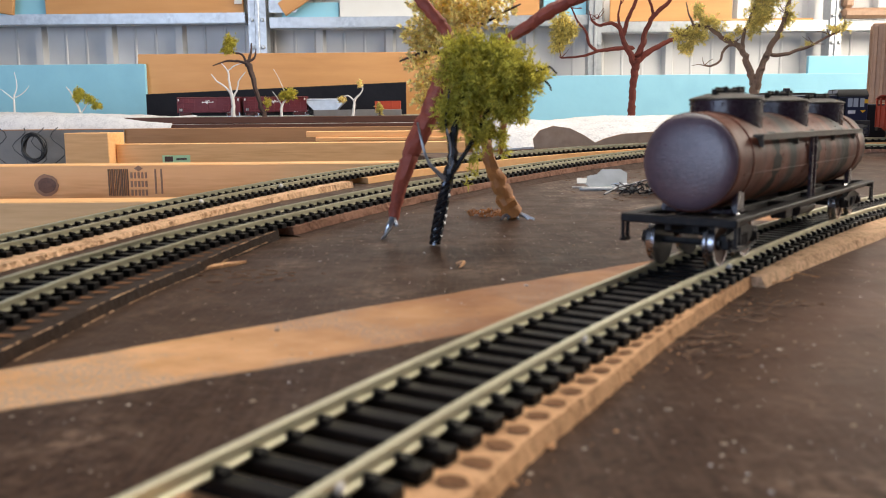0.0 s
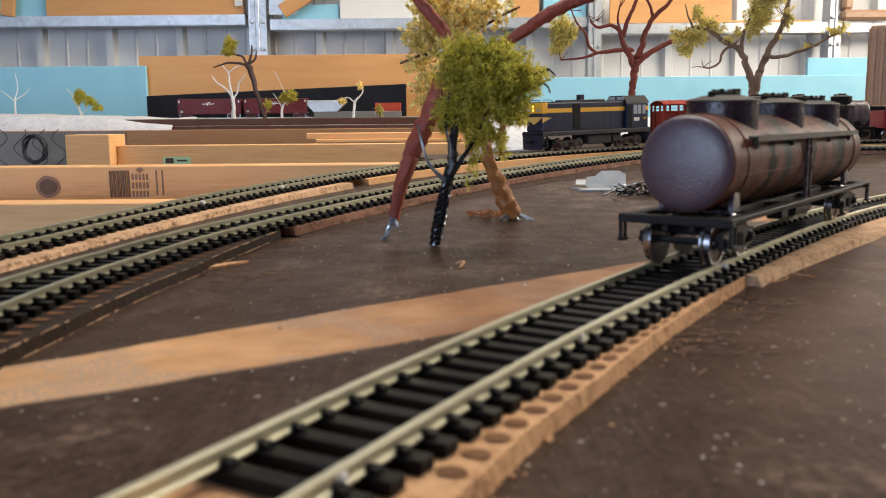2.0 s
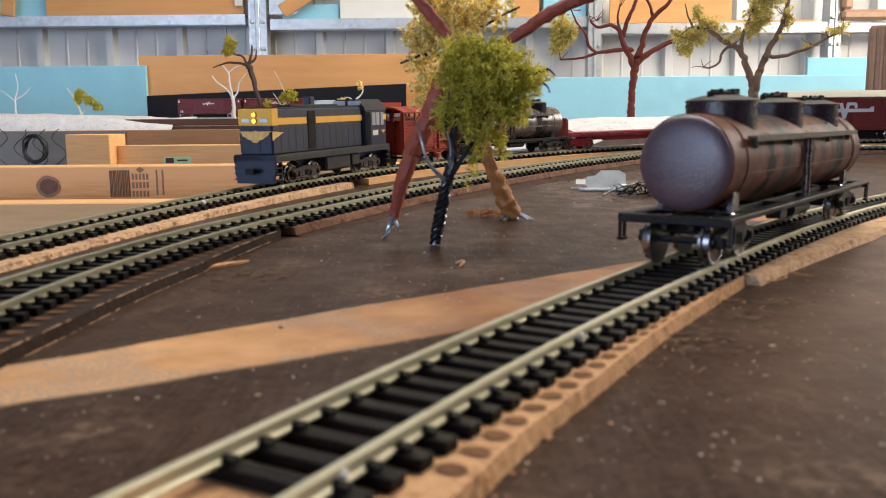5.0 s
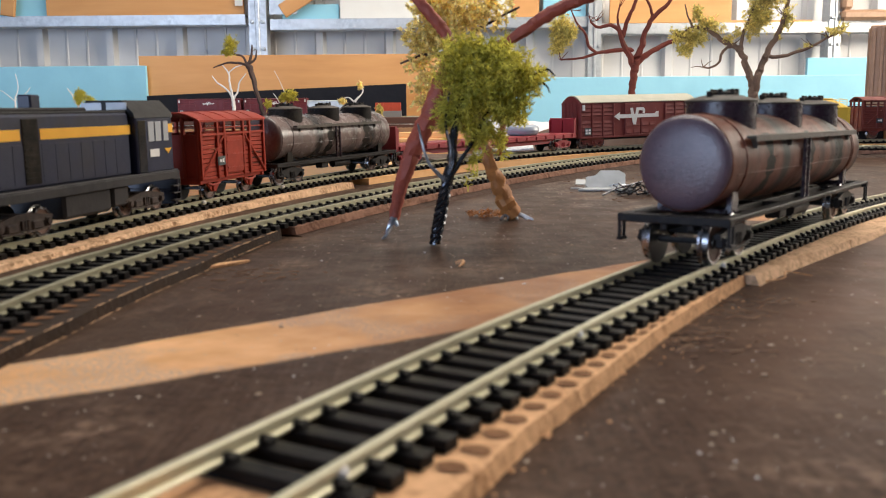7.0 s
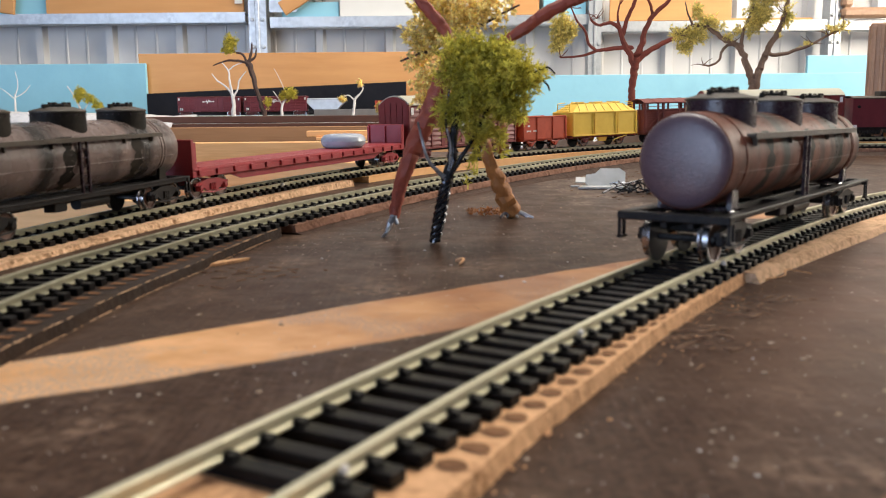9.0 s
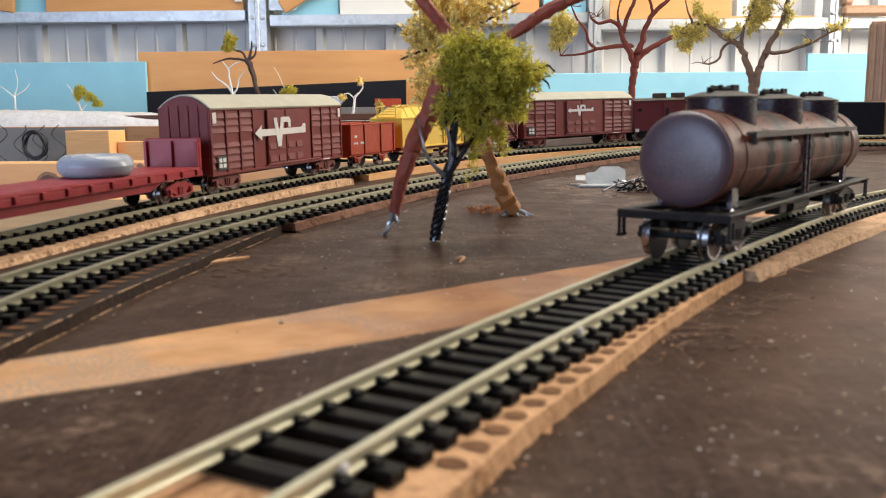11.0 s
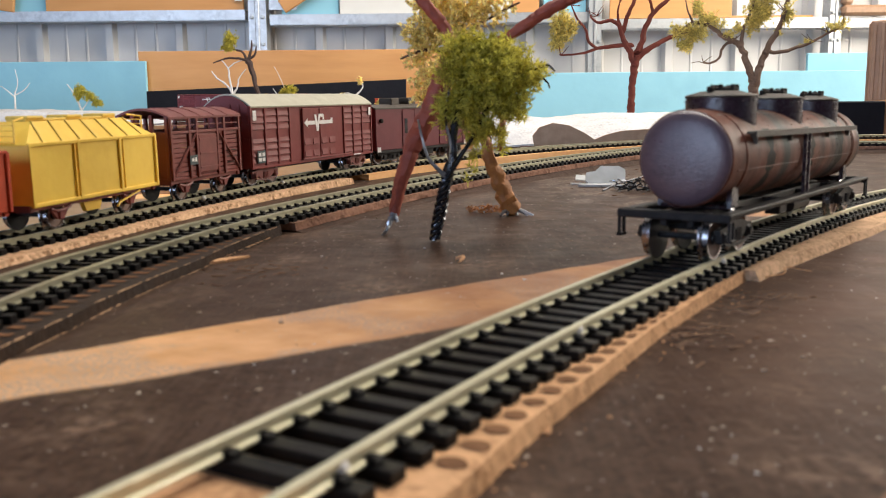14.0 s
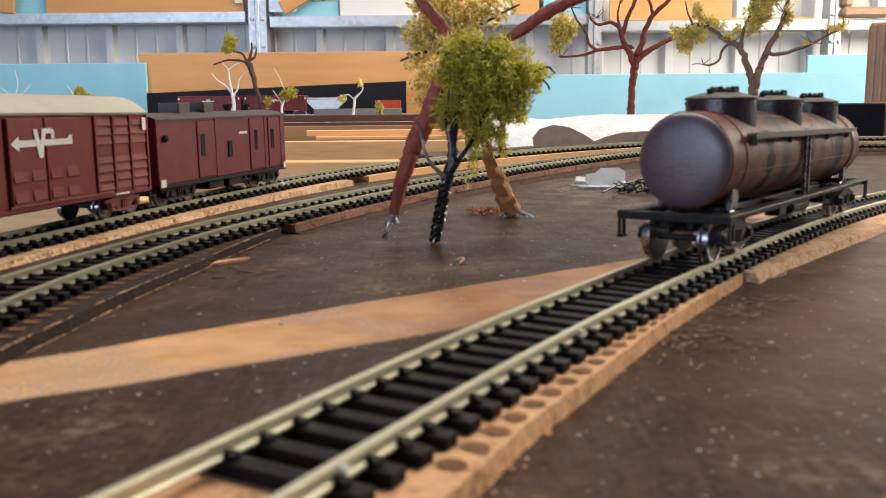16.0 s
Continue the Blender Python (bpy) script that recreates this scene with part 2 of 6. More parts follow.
M_HOPPER = mat("hopper_yellow", (0.90, 0.60, 0.075), (0.78, 0.48, 0.05), size=7, rough=0.5, bump=0.05)
M_HOPPERTOP = mat("hopper_dusty_yellow", (0.72, 0.50, 0.09), (0.56, 0.38, 0.07), size=4, rough=0.6)
M_MARK = mat("white_lettering", (0.78, 0.76, 0.74), (0.66, 0.63, 0.62), size=4, rough=0.6, bump=0)
M_RINGLOAD = mat("grey_blue_ring", (0.42, 0.46, 0.52), (0.36, 0.40, 0.46), size=6, rough=0.25, bump=0.03)
M_PLATE = mat("dark_card", (0.03, 0.045, 0.05), (0.10, 0.13, 0.13), size=1.5, rough=0.6)
M_WINDOW = mat("dark_window", (0.02, 0.022, 0.026), (0.03, 0.032, 0.036), size=8, rough=0.08, bump=0)
M_CABLIGHT = mat("cab_glazing", (0.45, 0.47, 0.50), (0.36, 0.38, 0.41), size=8, rough=0.12, bump=0)
M_HEAD = emit("headlight_glow", (1.0, 0.55, 0.06), 2.6)
M_LEAF = mat("moss_foliage", (0.64, 0.57, 0.11), (0.40, 0.38, 0.06), size=7, rough=0.85, bump=0)
M_LEAFPALE = mat("pale_foliage", (0.90, 0.78, 0.36), (0.68, 0.57, 0.20), size=6, rough=0.85, bump=0)
M_LEAFDARK = mat("dull_foliage", (0.68, 0.58, 0.20), (0.42, 0.37, 0.11), size=7, rough=0.85, bump=0)
for m in (M_LEAF, M_LEAFPALE, M_LEAFDARK):  # leaves let light through
    n, l = m.node_tree.nodes, m.node_tree.links
    gi, hv, mr = n.new("ShaderNodeNewGeometry"), n.new("ShaderNodeHueSaturation"), n.new("ShaderNodeMapRange")
    mr.inputs[3].default_value, mr.inputs[4].default_value = 0.65, 1.60
    l.new(gi.outputs["Random Per Island"], mr.inputs[0])
    l.new(mr.outputs[0], hv.inputs["Value"])
    l.new(n["Principled BSDF"].inputs["Base Color"].links[0].from_socket, hv.inputs["Color"])
    l.new(hv.outputs[0], n["Principled BSDF"].inputs["Base Color"])
    b, tr, mx = n["Principled BSDF"], n.new("ShaderNodeBsdfTranslucent"), n.new("ShaderNodeMixShader")
    l.new(b.inputs["Base Color"].links[0].from_socket, tr.inputs["Color"])
    mx.inputs[0].default_value = 0.55
    l.new(b.outputs[0], mx.inputs[1])
    l.new(tr.outputs[0], mx.inputs[2])
    l.new(mx.outputs[0], n["Material Output"].inputs["Surface"])
M_BARKRED = mat("red_oxide_bark", (0.36, 0.075, 0.042), (0.22, 0.048, 0.030), size=3, rough=0.6, bump=0.7)
M_BARKFAR = mat("dark_red_bark", (0.15, 0.034, 0.022), (0.09, 0.024, 0.017), size=6, spec=0.2, rough=0.7, bump=0.5)
M_STAINMARK = mat("thin_brown_paint", (0.24, 0.12, 0.06), (0.15, 0.075, 0.04), size=2, spec=0.1, rough=0.8)
M_BARKORANGE = mat("ochre_bark", (0.52, 0.21, 0.055), (0.30, 0.12, 0.04), size=4, rough=0.55, bump=0.5)
M_BARKBROWN = mat("brown_bark", (0.17, 0.105, 0.07), (0.10, 0.06, 0.04), size=3, rough=0.8, bump=0.7)
M_BARKDARK = mat("dark_bark", (0.075, 0.042, 0.032), (0.04, 0.025, 0.02), size=3, rough=0.8, bump=0.6)
M_BARKPALE = mat("white_bark", (0.76, 0.74, 0.70), (0.60, 0.57, 0.52), size=3, rough=0.8, bump=0.4)
M_WIRE = mat("black_wire", (0.045, 0.046, 0.052), (0.12, 0.12, 0.13), size=2, rough=0.22, metal=0.75)
M_STAMP = mat("brown_stamp_ink", (0.17, 0.095, 0.055), (0.24, 0.135, 0.075), size=3, rough=0.8, bump=0)
M_SILVERWIRE = mat("bare_wire", (0.50, 0.53, 0.58), (0.35, 0.38, 0.42), size=2, rough=0.3, metal=0.9)
M_SCRAP = mat("clear_plastic_offcut", (0.66, 0.68, 0.68), (0.52, 0.54, 0.53), size=10, rough=0.2, bump=0.05)
M_CABLE = mat("black_cable", (0.015, 0.015, 0.016), None, size=5, rough=0.5)
M_LABEL = mat("green_paper_label", (0.50, 0.72, 0.42), (0.44, 0.66, 0.38), size=10, rough=0.7, bump=0)
M_INK = mat("printed_ink", (0.06, 0.035, 0.025), (0.12, 0.06, 0.04), size=4, rough=0.7, bump=0)
M_INKFAINT = mat("faint_stamp_ink", (0.34, 0.19, 0.11), (0.28, 0.15, 0.085), size=4, rough=0.7, bump=0)
M_RIBBOX = mat("ribbed_brown_plastic", (0.40, 0.24, 0.145), (0.32, 0.19, 0.115), size=10, rough=0.5)
M_FINEGRAVEL = mat("crumbs", (0.42, 0.33, 0.24), (0.28, 0.2, 0.14), size=2, rough=0.9)


# ---- geometry helpers: sizes in millimetres ----
class Geo:
    def __init__(self):
        self.v, self.f = [], []

    def add(self, verts, faces):
        k = len(self.v)
        self.v += [tuple(p) for p in verts]
        self.f += [tuple(i + k for i in q) for q in faces]
        return self

    def box(self, x0, x1, y0, y1, z0, z1, c=0.0, m=None):
        """Block, with edges chamfered by c."""
        P, Q = [], []
        lo, hi = (x0, y0, z0), (x1, y1, z1)
        if c <= 0:
            P = [(x, y, z) for z in (z0, z1) for y in (y0, y1) for x in (x0, x1)]
            Q = [(0, 2, 3, 1), (4, 5, 7, 6), (0, 1, 5, 4), (2, 6, 7, 3), (0, 4, 6, 2), (1, 3, 7, 5)]
        else:
            c = min(c, 0.45 * min(abs(hi[i] - lo[i]) for i in range(3)))
            idx = {}
            for a in range(3):
                for cx in (0, 1):
                    for cy in (0, 1):
                        for cz in (0, 1):
                            s = (cx, cy, cz)
                            p = []
                            for i in range(3):
                                e = hi[i] if s[i] else lo[i]
                                p.append(e if i == a else e + (-c if s[i] else c))
                            idx[(a, s)] = len(P)
                            P.append(tuple(p))
            for a in range(3):
                b, d = (a + 1) % 3, (a + 2) % 3
                for side in (0, 1):
                    ring = []
                    for u, w in ((0, 0), (1, 0), (1, 1), (0, 1)):
                        s = [0, 0, 0]
                        s[a], s[b], s[d] = side, u, w
                        ring.append(idx[(a, tuple(s))])
                    Q.append(tuple(ring if side else ring[::-1]))
            for a in range(3):
                b, d = (a + 1) % 3, (a + 2) % 3
                for u in (0, 1):
                    for w in (0, 1):
                        s0, s1 = [0, 0, 0], [0, 0, 0]
                        s0[b] = s1[b] = u
                        s0[d] = s1[d] = w
                        s1[a] = 1
                        q = [idx[(b, tuple(s0))], idx[(b, tuple(s1))], idx[(d, tuple(s1))], idx[(d, tuple(s0))]]
                        Q.append(tuple(q if u == w else q[::-1]))
            for cx in (0, 1):
                for cy in (0, 1):
                    for cz in (0, 1):
                        s = (cx, cy, cz)
                        q = [idx[(0, s)], idx[(1, s)], idx[(2, s)]]
                        Q.append(tuple(q if (cx + cy + cz) % 2 else q[::-1]))
        if m is not None:
            P = [tuple(m @ Vector(p)) for p in P]
        return self.add(P, Q)

    def tube(self, pts, radii, seg=8, cap=True, rough=0.0, rnd=None):
        pts = [Vector(p) for p in pts]
        if isinstance(radii, (int, float)):
            radii = [radii] * len(pts)
        P, Q = [], []
        up = None
        for i, p in enumerate(pts):
            t = (pts[min(i + 1, len(pts) - 1)] - pts[max(i - 1, 0)]).normalized()
            if up is None:
                up = t.orthogonal().normalized()
            up = (up - t * up.dot(t)).normalized()
            w = t.cross(up)
            for k in range(seg):
                a = 2 * math.pi * k / seg
                r = radii[i] * (1 + (rnd.uniform(-rough, rough) if rnd else 0))
                P.append(p + (up * math.cos(a) + w * math.sin(a)) * r)
        for i in range(len(pts) - 1):
            for k in range(seg):
                k2 = (k + 1) % seg
                Q.append((i * seg + k, i * seg + k2, (i + 1) * seg + k2, (i + 1) * seg + k))
        if cap:
            Q.append(tuple(range(seg))[::-1])
            Q.append(tuple(range((len(pts) - 1) * seg, len(pts) * seg)))
        return self.add(P, Q)

    def lathe(self, profile, m, seg=24):
        """Turn (radius, height) pairs about the z axis of m."""
        P, Q = [], []
        for r, z in profile:
            for k in range(seg):
                a = 2 * math.pi * k / seg
                P.append(m @ Vector((r * math.cos(a), r * math.sin(a), z)))
        for i in range(len(profile) - 1):
            for k in range(seg):
                k2 = (k + 1) % seg
                Q.append((i * seg + k, i * seg + k2, (i + 1) * seg + k2, (i + 1) * seg + k))
        if profile[0][0] > 0:
            Q.append(tuple(range(seg))[::-1])
        if profile[-1][0] > 0:
            Q.append(tuple(range((len(profile) - 1) * seg, len(profile) * seg)))
        return self.add(P, Q)

    def prism(self, poly, m, depth):
        """Outline in the xy plane of m, thickened along its z."""
        n = len(poly)
        P = [m @ Vector((x, y, 0)) for x, y in poly] + [m @ Vector((x, y, depth)) for x, y in poly]
        Q = [tuple(range(n))[::-1], tuple(range(n, 2 * n))] + [(i, (i + 1) % n, n + (i + 1) % n, n + i) for i in range(n)]
        return self.add(P, Q)


ALONG_Y = Matrix.Rotation(radians(-90), 4, "X")   # local z to +y
ALONG_X = Matrix.Rotation(radians(90), 4, "Y")    # local z to +x
SIDE = Matrix(((1, 0, 0, 0), (0, 0, -1, 0), (0, 1, 0, 0), (0, 0, 0, 1)))  # outline in xz, depth along -y


def mesh_of(name, g, material):
    me = bpy.data.meshes.new(name)
    me.from_pydata([(x * 0.001, y * 0.001, z * 0.001) for x, y, z in g.v], [], g.f)
    me.materials.append(material)
    me.polygons.foreach_set("use_smooth", [True] * len(me.polygons))
    me.set_sharp_from_angle(angle=radians(32))
    me.update()
    return me


def part(name, g, material, parent, label=""):
    ob = new(name, g if isinstance(g, bpy.types.Mesh) else mesh_of(name, g, material))
    ob.parent = parent
    return tagged(ob, label)


def thing(name, label, category, group="", at=None, kind=""):
    ob = new(name)
    ob.empty_display_size = 0.01
    if at is not None:
        ob.matrix_world = at
    return tagged(ob, label, category, group, kind)


def solid(name, g, material, label, category="", group="", kind="", at=None):
    ob = new(name, mesh_of(name, g, material))
    if at is not None:
        ob.matrix_world = at
    return tagged(ob, label, category, group, kind)


def mm(x, y, z, rx=0, ry=0, rz=0):
    return pose(x * 0.001, y * 0.001, z * 0.001, rx, ry, rz)


# ---- the shed ----
WX0, WX1, WY0, WY1, WZ0, WZ1 = -3600, 2450, -2600, 3110, -900, 2000
# floor and roof are added out of view, kept dark to hold down bounce
solid("floor", Geo().box(WX0 - 100, WX1 + 100, WY0 - 1500, WY1 + 100, WZ0 - 100, WZ0), M_CONCRETE, "assumed concrete shed floor, coloured dark to cut fill light", "floor", kind="structure")
solid("ceiling", Geo().box(WX0 - 100, WX1 + 100, WY0 - 100, WY1 + 100, WZ1, WZ1 + 40), M_WALLDIM, "unseen shed roof, coloured dark to cut fill light", "ceiling", kind="structure")


def ribbed_sheet(name, x0, x1, y, z0, z1, label):
    """Wall of sheet steel with wide pans, a raised rib every 246 mm and two shallow swages between."""
    prof = []
    x = x0
    while x < x1:
        for dx, d in ((0, 0), (9, -26), (33, -26), (42, 0), (100, 0), (103, -3), (108, -3), (111, 0), (172, 0), (175, -3), (180, -3), (183, 0)):
            prof.append((x + dx, d))
        x += 246
    prof.append((x, 0))
    g = Geo()
    n = len(prof)
    g.add([(px, y + d, z0) for px, d in prof] + [(px, y + d, z1) for px, d in prof] + [(prof[-1][0], y + 60, z0), (prof[-1][0], y + 60, z1), (prof[0][0], y + 60, z0), (prof[0][0], y + 60, z1)],
          [(i, i + 1, n + i + 1, n + i) for i in range(n - 1)] + [(2 * n, 2 * n + 2, 2 * n + 3, 2 * n + 1)])
    return solid(name, g, M_SHEET, label, "wall", kind="structure")


ribbed_sheet("wall_north", -3647, 2450, WY1, WZ0, WZ1, "grey ribbed sheet steel shed wall")
# unseen west wall, added in the dimmed sheet to reduce fill
solid("wall_west", Geo().box(WX0 - 80, WX0, WY0, WY1, WZ0, WZ1), M_WALLDIM, "unseen shed wall, coloured dark to cut fill light", "wall", kind="structure")
g = Geo()
for x0, x1, z0, z1 in ((0, 850, WZ0, WZ1), (2350, 5710, WZ0, WZ1), (850, 2350, WZ0, 500), (850, 2350, 1400, WZ1)):
    g.box(WX1, WX1 + 80, WY1 - x1, WY1 - x0, z0, z1)
solid("wall_east", g, M_SHEET, "grey sheet shed wall with a window opening", "wall", kind="structure")
g = Geo()
for x0, x1, z0, z1 in ((WX0, -3450, WZ0, WZ1), (-850, WX1, WZ0, WZ1), (-3450, -850, 1450, WZ1)):
    g.box(x0, x1, WY0 - 80, WY0, z0, z1)
# unseen south wall, likewise dimmed to reduce fill
solid("wall_south", g, M_WALLDIM, "unseen shed wall with a wide door opening, coloured dark to cut fill light", "wall", kind="structure")


def channel(name, x0, x1, y, z0, z1, label):
    """Horizontal cold-formed steel girt with lips."""
    g = Geo()
    t = 3
    g.box(x0, x1, y - 70, y, z1 - t, z1).box(x0, x1, y - 70, y - 70 + t, z0, z1 - t).box(x0, x1, y - 67, y, z0 - t, z0)
    return solid(name, g, M_STEEL, label, "girt", "wall girts", kind="structure")


channel("girt", -2600, -665, 3060, 386, 417, "galvanised steel wall girt")
channel("girt", -582, 498, 3060, 368, 400, "galvanised steel wall girt")
channel("girt", 546, 2440, 3060, 344, 376, "galvanised steel wall girt")


def post(x, w, y):
    g = Geo()
    g.box(x, x + w, y - 4, y, WZ0, WZ1).box(x, x + 4, y, y + 60, WZ0, WZ1).box(x + w - 4, x + w, y, y + 60, WZ0, WZ1)
    g.box(x + w * 0.38, x + w * 0.62, y - 9, y - 4, WZ0, WZ1, 2)
    for z in (300, 390, 480):
        for dx in (0.2, 0.8):
            g.lathe([(7, 0), (7, 5), (4, 8), (0, 8)], Matrix.Translation((x + w * dx, y - 4, z)) @ Matrix.Rotation(radians(90), 4, "X"), 6)
    return solid("post", g, M_STEEL, "galvanised steel portal post with bolts", "post", "steel posts", kind="structure")


post(-652, 60, 2985)
post(500, 44, 2985)
post(1318, 40, 2985)
# brace plate beside the post
solid("gusset_plate", Geo().prism([(0, 0), (90, 0), (150, 110), (150, 400), (0, 400)], Matrix.Translation((-582, 2990, 415)) @ SIDE, 4), M_STEEL, "grey steel gusset plate beside the post", "gusset plate")


def board(name, x0, x1, y, z0, z1, material, label, category="board", t=12, lean=0, group="", roll=0):
    g = Geo().box(0, x1 - x0, 0, t, 0, z1 - z0, 1.2)
    return solid(name, g, material, label, category, group, at=mm(x0, y, z0, lean, roll, 0))


# sheets and offcuts kept on the girts
for name, x0, x1, y, z0, z1, m, label in (
        ("blue_sheet", -1560, -1310, 3018, 418, 900, M_BLUE, "sky-blue painted panel offcut leaning on the wall"),
        ("plywood_sheet", -1345, -672, 3005, 418, 760, M_PLY, "orange varnished plywood sheet resting on the girt"),
        ("blue_sheet", -545, -350, 3020, 402, 452, M_BLUE, "sky-blue painted strip on the girt"),
        ("off_white_sheet", -345, -10, 3010, 402, 800, M_WHITE, "off-white painted panel resting on the girt"),
        ("off_white_sheet", 60, 240, 3012, 402, 800, M_WHITE, "off-white painted panel resting on the girt"),
        ("plywood_strip", 245, 335, 3005, 402, 760, M_PLY, "upright orange plywood strip on the girt"),
        ("blue_sheet", 350, 495, 3010, 402, 800, M_BLUE, "sky-blue painted panel resting on the girt"),
        ("plywood_sheet", 575, 990, 3000, 378, 470, M_PLY, "varnished plywood offcut lying on the girt"),
        ("plywood_strip", 975, 1270, 3005, 378, 385, M_PLY, "thin plywood strip lying on the girt")):
    board(name, x0, x1, y, z0, z1, m, label, "panel")
g = Geo().box(0, 190, -8, 8, 0, 48, 1.5)
solid("timber_offcut", g, M_PLY, "slanted timber offcut leaning by the post", "timber", at=mm(-525, 2985, 404, 0, -32, 0))
solid("timber_offcut", Geo().box(0, 45, -8, 8, 0, 200, 1.5), M_PLY, "short timber offcut leaning on the girt", "timber", at=mm(-1490, 2985, 420, 0, 8, 0))
solid("paper_note", Geo().box(0, 26, -1, 0, 0, 60), M_WHITE, "small printed paper note pinned to plywood", "paper note", at=mm(-700, 2998, 446))
g = Geo()
for x0, x1, z0, z1 in ((0, 230, 0, 34), (0, 34, 34, 240), (196, 230, 34, 240)):
    g.box(x0, x1, -22, 22, z0, z1, 9)
solid("round_cornered_frame", g, M_RIBBOX, "brown moulded frame with rounded corners on the girt", "frame", at=mm(1350, 2975, 378))

# ---- track centre lines: arcs of (length, curvature per mm) ----
class Path:
    def __init__(self, x, y, heading, segs, s0=0.0):
        self.p, s = [(s0, x, y, heading)], s0
        for length, k in segs:
            for _ in range(int(round(length / 2))):
                hm = heading + k
                x, y, heading, s = x + 2 * math.cos(hm), y + 2 * math.sin(hm), heading + 2 * k, s + 2
                self.p.append((s, x, y, heading))

    def at(self, s):
        """x, y and heading at the chainage s."""
        u = (s - self.p[0][0]) / 2
        i = max(0, min(int(u), len(self.p) - 2))
        u -= i
        a, b = self.p[i], self.p[i + 1]
        return tuple(a[k] + (b[k] - a[k]) * u for k in (1, 2, 3))

    def side(self, s, o):
        """Point o to the right of the centre line."""
        x, y, h = self.at(s)
        return x + o * math.sin(h), y - o * math.cos(h)


def back(x, y, h, length):
    return x - length * math.cos(h), y - length * math.sin(h), h


NEAR = Path(*back(-14.63, 113.42, 1.062, 160), [(160, 0), (100, -0.00085), (80, -0.0003), (120, -0.00055), (900, -0.0008)], -160)
MID = Path(51.69, -156.35, 2.3838, [(250, -0.001834), (300, -0.00239), (500, -0.000742), (300, -0.0028), (900, 0)])
FAR = Path(*back(-170.65, 269.84, 1.425, 1400), [(1400, 0), (150, -0.000774), (150, -0.000824), (120, -0.001221), (120, -0.001617), (120, -0.001447), (120, -0.002121), (114, -0.003598), (400, 0), (1300, -0.0011)], -1400)


def z_near(s):
    return 7.5


def z_mid(s):
    return 7.5 + 0.022 * max(min(s, 1080) - 480, 0)


def z_far(s):
    return 6.5 + 0.0237 * max(min(s, 900) - 60, 0)


def ground(y):
    """Height of the baseboard, which rises gently to the rear."""
    return 0.016 * max(0.0, y - 300)


# ---- baseboards ----
rows = [FAR.side(s, -30) for s in range(-1400, 580, 20)] + [(-40, 1010)]
P, Q = [], []
for x, y in rows:
    P += [(x, y, ground(y)), (1900, y, ground(y)), (x, y, ground(y) - 12), (1900, y, ground(y) - 12)]
for i in range(len(rows) - 1):
    a, b = 4 * i, 4 * i + 4
    Q += [(a, a + 1, b + 1, b), (a + 2, b + 2, b + 3, a + 3), (a, b, b + 2, a + 2), (a + 1, a + 3, b + 3, b + 1)]
Q += [(0, 2, 3, 1), (4 * len(rows) - 4, 4 * len(rows) - 3, 4 * len(rows) - 1, 4 * len(rows) - 2)]
g = Geo().add(P, Q)
base = thing("layout_table", "brown painted plywood model railway baseboard on timber legs", "layout table", kind="structure")
part("baseboard", g, M_BOARD, base)
for x, y in ((-230, -1200), (1800, -1200), (1800, 900), (60, 900), (-150, 420)):
    part("leg", Geo().box(x - 30, x + 30, y - 30, y + 30, WZ0, -12, 2), M_PINE, base)


def sweep(path, zf, s0, s1, prof, step=6, rnd=None, jag=0.0):
    """Sweep an outline of (offset, height above rail top) along a track; jag roughens the outline."""
    n = max(2, int((s1 - s0) / step) + 1)
    P, Q, k = [], [], len(prof)
    for i in range(n):
        s = s0 + (s1 - s0) * i / (n - 1)
        for o, h in prof:
            j = rnd.uniform(-jag, jag) if rnd else 0
            x, y = path.side(s, o + j)
            P.append((x, y, zf(s) + h + (j * 0.25 if h > -100 else 0)))
    for i in range(n - 1):
        for j in range(k):
            j2 = (j + 1) % k
            Q.append((i * k + j, (i + 1) * k + j, (i + 1) * k + j2, i * k + j2))
    Q += [tuple(range(k)), tuple(range((n - 1) * k, n * k))[::-1]]
    return Geo().add(P, Q)


RAILPROF = [(-1.1, -2.5), (1.1, -2.5), (1.1, -2.1), (0.52, -1.8), (0.52, -0.95), (0.72, -0.75), (0.72, -0.12), (0.58, 0), (-0.58, 0), (-0.72, -0.12), (-0.72, -0.75), (-0.52, -0.95), (-0.52, -1.8), (-1.1, -2.1)]


def sleeper_mesh():
    g = Geo().box(-1.75, 1.75, -13.9, 13.9, -2.0, 0, 0.16)
    for y in (-8.7, 8.7):
        for d in (-1, 1):
            g.box(-1.2, 1.2, y + d * 1.65 - 0.85, y + d * 1.65 + 0.85, -0.1, 0.95, 0.35)
            g.box(-0.5, 0.5, y + d * 0.95 - 0.45, y + d * 0.95 + 0.45, 0.5, 1.15, 0.15)
    return mesh_of("sleeper", g, M_SLEEPER)


SLEEPER = sleeper_mesh()


def track(label, path, zf, s0, s1, pitch, first, last, m_rail):
    t = thing("railway_track", label, "model railway track", "model railway tracks")
    for o in (-8.75, 8.75):
        part("rail", sweep(path, zf, s0, s1, [(o + a, h) for a, h in RAILPROF], 6), m_rail, t)
    s, n = first, 0
    while s < last:
        x, y, h = path.at(s)
        ob = part("sleeper", SLEEPER, None, t)
        ob.matrix_local = mm(x, y, zf(s) - 2.45, 0, -math.degrees(math.atan2(zf(s + 5) - zf(s - 5), 10)), math.degrees(h))
        s += pitch * (1 + 0.03 * math.sin(n * 2.3))
        n += 1
    return t


track_near = track("single model track with black sleepers and nickel rails", NEAR, z_near, -150, 620, 6.98, -13.5, 560, M_RAIL)
